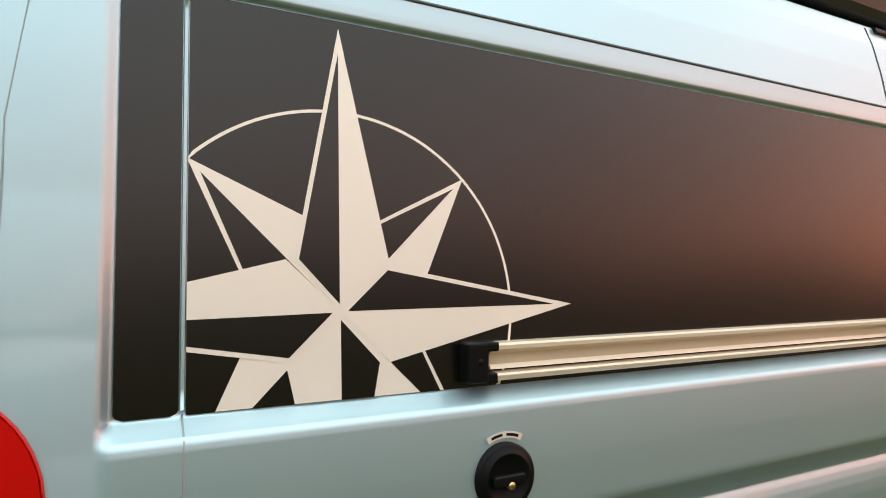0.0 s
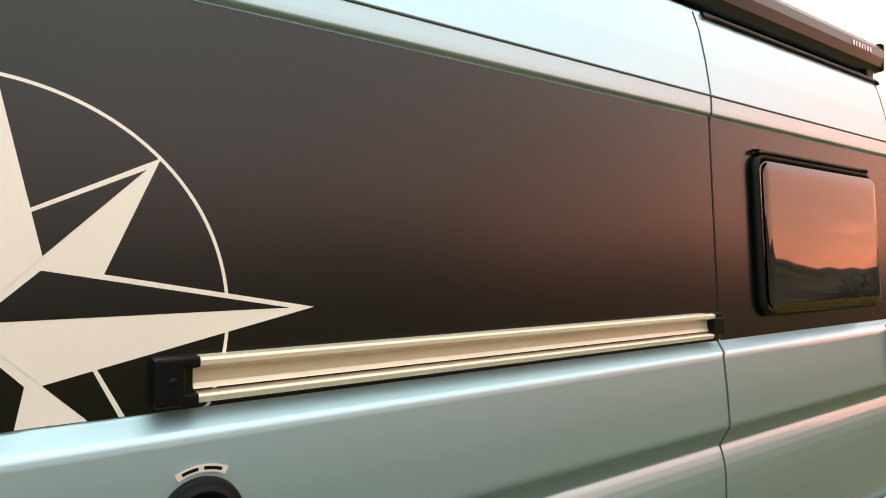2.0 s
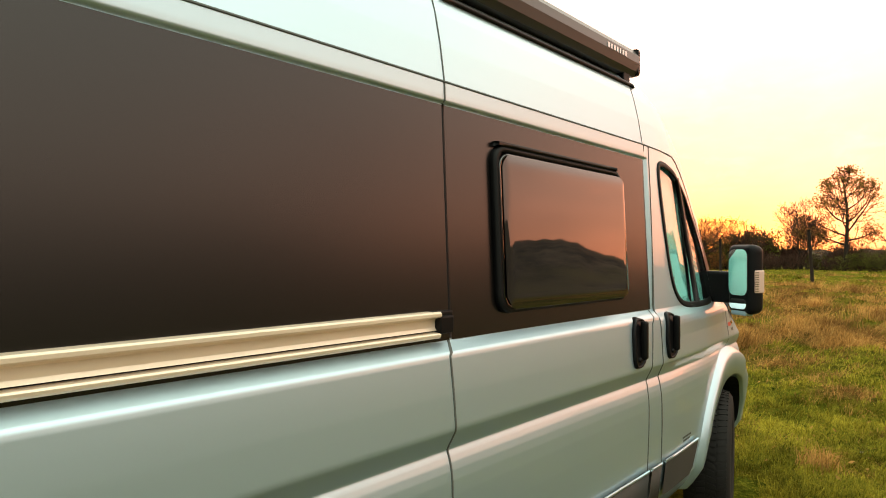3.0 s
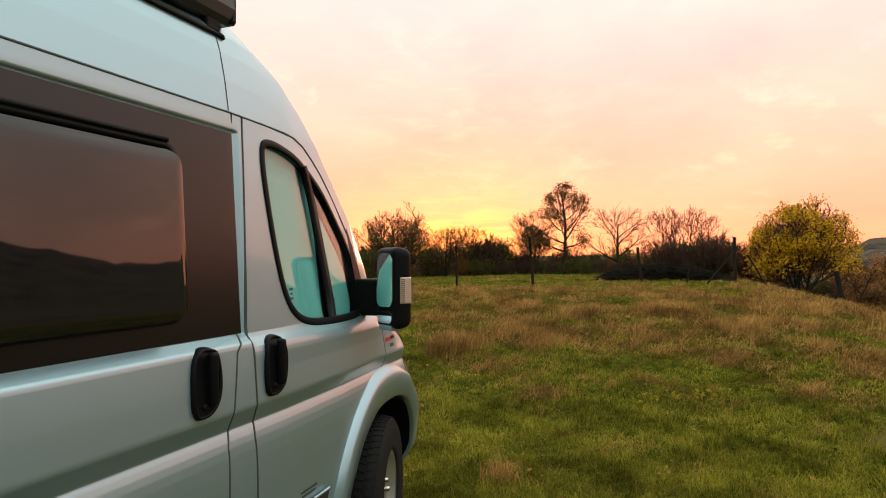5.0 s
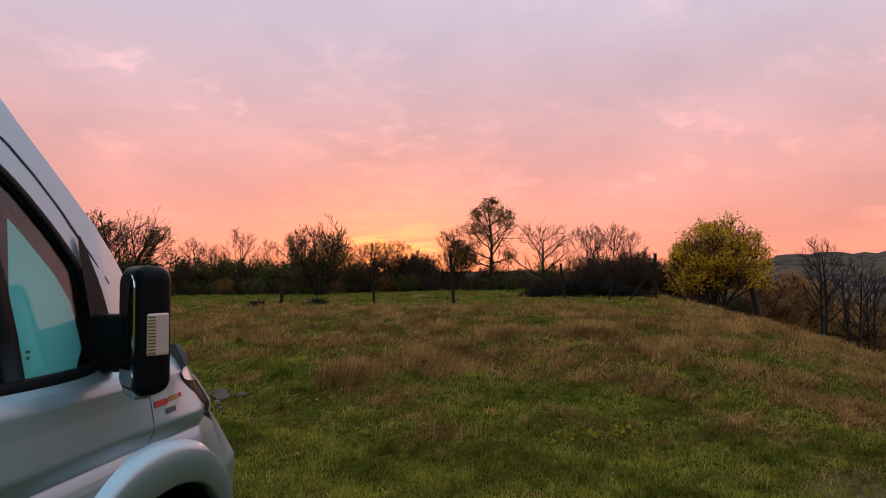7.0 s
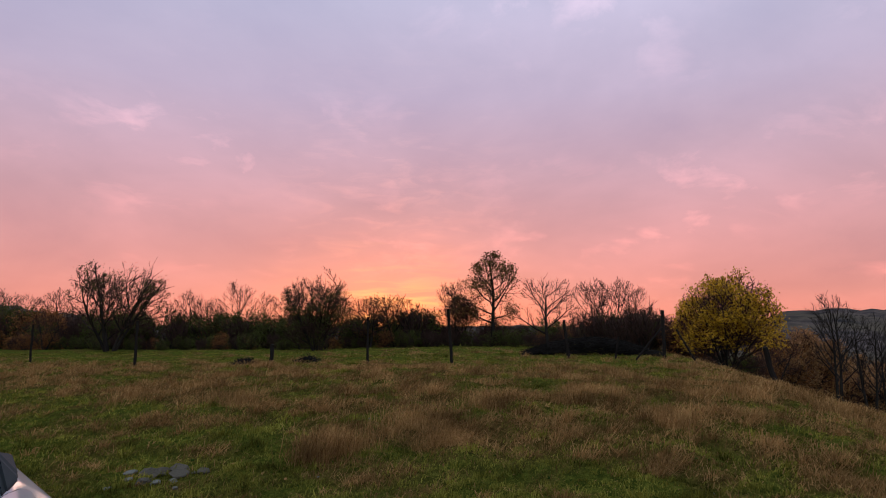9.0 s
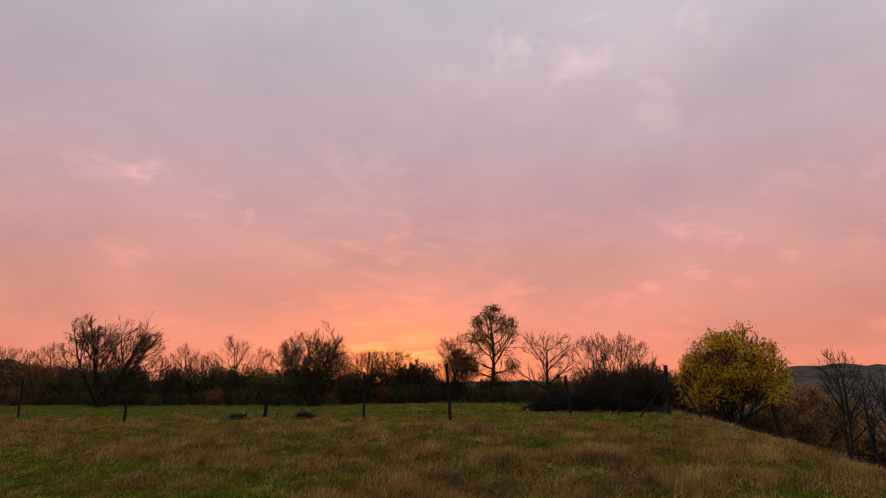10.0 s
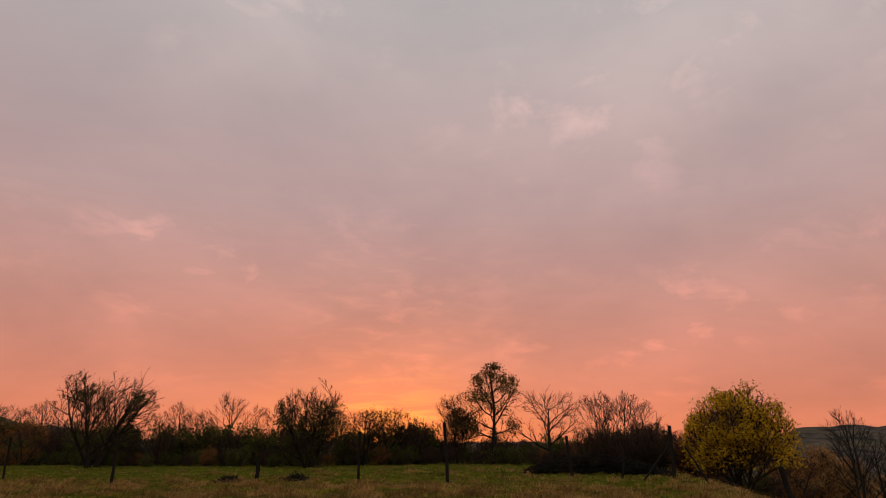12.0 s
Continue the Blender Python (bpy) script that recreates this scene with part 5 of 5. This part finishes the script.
def blades(name, mat, x, y, tall, wide, r, label, lean=0.35, droop=0.5, ways=None):
    """Bent grass blades: most lean over and hang at the tip."""
    n = len(x)
    z = land(x, y) - 0.01
    a = r.uniform(0, 6.283, n)
    la = r.normal(-0.6, 1.3, n) if ways is None else ways
    ll = np.abs(r.normal(lean, lean * 0.6, n)) * tall
    ox, oy = np.cos(a) * wide / 2, np.sin(a) * wide / 2
    v = np.empty((n, 5, 3))
    v[:, 0] = np.stack([x - ox, y - oy, z], 1)
    v[:, 1] = np.stack([x + ox, y + oy, z], 1)
    mx, my, mz = x + np.cos(la) * ll * 0.35, y + np.sin(la) * ll * 0.35, z + tall * 0.75
    v[:, 2] = np.stack([mx + ox * 0.7, my + oy * 0.7, mz], 1)
    v[:, 3] = np.stack([mx - ox * 0.7, my - oy * 0.7, mz], 1)
    v[:, 4] = np.stack([x + np.cos(la) * ll, y + np.sin(la) * ll, z + tall * (1 - droop * r.random(n))], 1)
    me = bpy.data.meshes.new(name)
    b = np.arange(n)[:, None] * 5
    loops = np.concatenate([b + np.array([[0, 1, 2, 3]]), b + np.array([[3, 2, 4]])], 1).ravel()
    me.vertices.add(n * 5)
    me.vertices.foreach_set("co", v.ravel())
    me.loops.add(len(loops))
    me.loops.foreach_set("vertex_index", loops.astype(np.int32))
    me.polygons.add(2 * n)
    starts = (np.arange(n)[:, None] * 7 + np.array([[0, 4]])).ravel()
    me.polygons.foreach_set("loop_start", starts.astype(np.int32))
    me.materials.append(mat)
    me.update()
    me.validate()
    ob = new(name, me)
    return tagged(ob, label, "grass", "", "stuff")


def under_van(x, y):
    return (x > -0.8) & (x < 4.95) & (y > 0.0) & (y < 2.0)


def clumps(count, per, lo, hi, seed, radius):
    """Blade roots gathered in clumps."""
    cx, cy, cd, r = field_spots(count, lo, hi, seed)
    n = r.integers(per // 2, per * 2, count)
    k = np.repeat(np.arange(count), n)
    rad = (radius * r.uniform(0.5, 1.6, count) * (0.7 + 0.05 * cd))[k]
    x, y = cx[k] + r.normal(0, 1, len(k)) * rad, cy[k] + r.normal(0, 1, len(k)) * rad
    tall = r.uniform(0.6, 1.5, count)[k]
    return x, y, np.hypot(x - 2.5, y + 1.4), tall, r


x, y, d, tall, r = clumps(26000, 13, 1.3, 38, 41, 0.06)
keep = (r.random(len(x)) > np.clip(dryness(x, y) * 1.1 - 0.15, 0.05, 0.85)) & ~under_van(x, y)
x, y, d, tall = x[keep], y[keep], d[keep], tall[keep]
blades("green_grass", GRASS, x, y, tall * r.uniform(0.018, 0.05, len(x)), 0.0035 + 0.0009 * d, r, "short green meadow grass", 1.0, 0.7)
x, y, d, tall, r = clumps(30000, 10, 2.0, 32, 42, 0.07)
dr = dryness(x, y)
keep = (r.random(len(x)) < np.clip(dr * 1.15 - 0.28, 0.10, 0.9)) & ~under_van(x, y)
x, y, d, dr, tall = x[keep], y[keep], d[keep], dr[keep], tall[keep]
blades("dry_grass", STRAW, x, y, tall * r.uniform(0.025, 0.10, len(x)) * (0.3 + 1.0 * np.clip(dr, 0, 1.2)), 0.0025 + 0.0006 * d, r, "dry straw-coloured meadow grass", 1.7, 0.9)
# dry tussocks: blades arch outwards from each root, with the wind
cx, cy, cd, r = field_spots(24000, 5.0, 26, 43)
dr = dryness(cx, cy)
keep = (r.random(len(cx)) < np.clip((dr - 0.48) * 0.50, 0.012, 0.42)) & ~under_van(cx, cy)
cx, cy, cd, dr = cx[keep], cy[keep], cd[keep], dr[keep]
size = r.uniform(0.45, 1.35, len(cx)) * (0.55 + 0.45 * step(7.5, 10.5, cx))
k = np.repeat(np.arange(len(cx)), (52 * size).astype(int))
a, q = r.uniform(0, 6.283, len(k)), np.abs(r.normal(0, 0.11, len(k))) * size[k]
x, y = cx[k] + np.cos(a) * q, cy[k] + np.sin(a) * q
blades("dry_tussocks", STRAW, x, y, size[k] * r.uniform(0.04, 0.17, len(k)), 0.003 + 0.0005 * cd[k], r, "tussocks of arching dry grass", 1.25, 0.85, np.arctan2(np.sin(a) - 0.8, np.cos(a) - 0.2) + r.normal(0, 0.4, len(k)))
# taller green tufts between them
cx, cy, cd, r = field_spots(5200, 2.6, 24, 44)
keep = (dryness(cx, cy) < 0.42) & ~under_van(cx, cy)
cx, cy, cd = cx[keep], cy[keep], cd[keep]
size = r.uniform(0.5, 1.4, len(cx))
k = np.repeat(np.arange(len(cx)), (24 * size).astype(int))
a, q = r.uniform(0, 6.283, len(k)), np.abs(r.normal(0, 0.045, len(k))) * size[k]
blades("green_tufts", GRASS, cx[k] + np.cos(a) * q, cy[k] + np.sin(a) * q, size[k] * r.uniform(0.03, 0.10, len(k)), 0.0035 + 0.0006 * cd[k], r, "darker green tufts in the meadow", 0.9, 0.6, a + r.normal(0, 0.4, len(k)))


def tussock(cx, cy, wide, tall, count, seed, label, mat=STRAW):
    r = np.random.default_rng(seed)
    x, y = cx + r.normal(0, wide * 0.45, count), cy + r.normal(0, wide * 0.45, count)
    ob = blades("grass_tussock", mat, x, y, tall * r.uniform(0.35, 1.0, count), 0.0065, r, label, 0.8, 0.6)
    return ob


for i, args in enumerate(TUSSOCKS):
    tussock(*args, 60 + i, "clump of tall dry grass in the meadow")

# bright tuft beside the van's front wheel
tussock(5.48, -0.18, 0.13, 0.20, 220, 90, "tuft of long pale grass beside the van")
# dark twiggy mounds
for mx, my, mw in MOUNDS:
    r = random.Random(int(mx * 10))
    tb = Tubes()
    for _ in range(260):
        a, q = r.uniform(0, 6.283), r.random() ** 0.6
        c = Vector((mx + math.cos(a) * q * mw, my + math.sin(a) * q * mw, 0))
        c.z = h(c.x, c.y) + mw * 0.45 * (1 - q * q) * r.random()
        dd = Vector((r.gauss(0, 1), r.gauss(0, 1), abs(r.gauss(0, 0.5)))).normalized() * 0.16
        tb.run([c - dd, c, c + dd], [0.012, 0.012, 0.004], 3)
    tagged(part_of("dead_grass_mound", tb.v, tb.f, BRUSH, None), "dark mound of matted dead stalks", "mound", "", "stuff")


def stone(x, y, size, seed, label, mat=STONE, flat=0.28):
    r = random.Random(seed)
    bm = bmesh.new()
    bmesh.ops.create_icosphere(bm, subdivisions=3 if size > 0.05 else 2, radius=1.0)
    cuts = [(Vector((r.gauss(0, 1), r.gauss(0, 1), r.gauss(0, 0.7))).normalized(), r.uniform(0.45, 0.85)) for _ in range(10)]
    for v in bm.verts:
        # flat broken faces
        for n, lim in cuts:
            over = v.co.dot(n) - lim
            if over > 0:
                v.co -= n * over
        k = 1 + r.gauss(0, 0.05)
        v.co = Vector((v.co.x * size * k * 1.3 + x, v.co.y * size * k + y, v.co.z * size * flat * k + h(x, y) + size * flat * 0.22))
    return tagged(part("stone", bm, mat, None, "", False), label, "stone")


for i, (x, y, sz) in enumerate(STONES):
    if sz > 0.08:
        stone(x, y, sz, 300 + i, "dark rough stone half sunk in the grass", STONE, 0.5)
    else:
        stone(x, y, sz, 300 + i, "small pale stone in the short grass", PALE_STONE, 0.5)
# low yellow plants
for i, (x, y) in enumerate(((8.10, -1.04), (8.02, -0.92), (8.20, -1.36), (8.27, -1.68), (8.22, -1.58))):
    r = random.Random(400 + i)
    v, f = leaf_quads(r, [Vector((x + r.gauss(0, 0.05), y + r.gauss(0, 0.07), h(x, y) + 0.03 + 0.03 * r.random())) for _ in range(7)], 3, 0.022, 0.02)
    tagged(part_of("low_plant", v, f, FLOWER, None), "low plant with yellow leaves in the grass", "plant", "low yellow plants", "stuff")
# fallen leaves
r = random.Random(77)
v, f = leaf_quads(r, [Vector((x, y, h(x, y) + 0.05)) for x, y in ((3.2 + 9 * r.random() ** 1.3 + 2, r.uniform(-4.5, 4.5)) for _ in range(420))], 1, 0.022, 0.01)
tagged(part_of("fallen_leaves", v, f, STRAW, None), "pale fallen leaves scattered on the grass", "leaves", "", "stuff")

# broad-leaved weeds in the turf
r = random.Random(91)
v, f = [], []
for _ in range(260):
    d, a = 2.5 * (16 / 2.5) ** r.random(), radians(r.uniform(-36, 50))
    cx, cy = 2.5 + d * math.cos(a), -1.4 + d * math.sin(a)
    if -0.9 < cx < 5.2 and -0.1 < cy < 2.1:
        continue
    size = r.uniform(0.015, 0.042)
    for k in range(r.randint(7, 13)):
        b = r.uniform(0, 6.283)
        u = Vector((math.cos(b), math.sin(b), r.uniform(0.1, 0.7))).normalized() * size * r.uniform(0.6, 1.3)
        w = Vector((-math.sin(b), math.cos(b), 0)) * size * 0.28
        c = Vector((cx, cy, h(cx, cy) + 0.008))
        q = len(v)
        v += [c, c + u * 0.5 + w, c + u, c + u * 0.5 - w]
        f.append((q, q + 1, q + 2, q + 3))
tagged(part_of("meadow_weeds", v, f, WEED, None), "low dark green weeds among the grass", "weeds", "", "stuff")
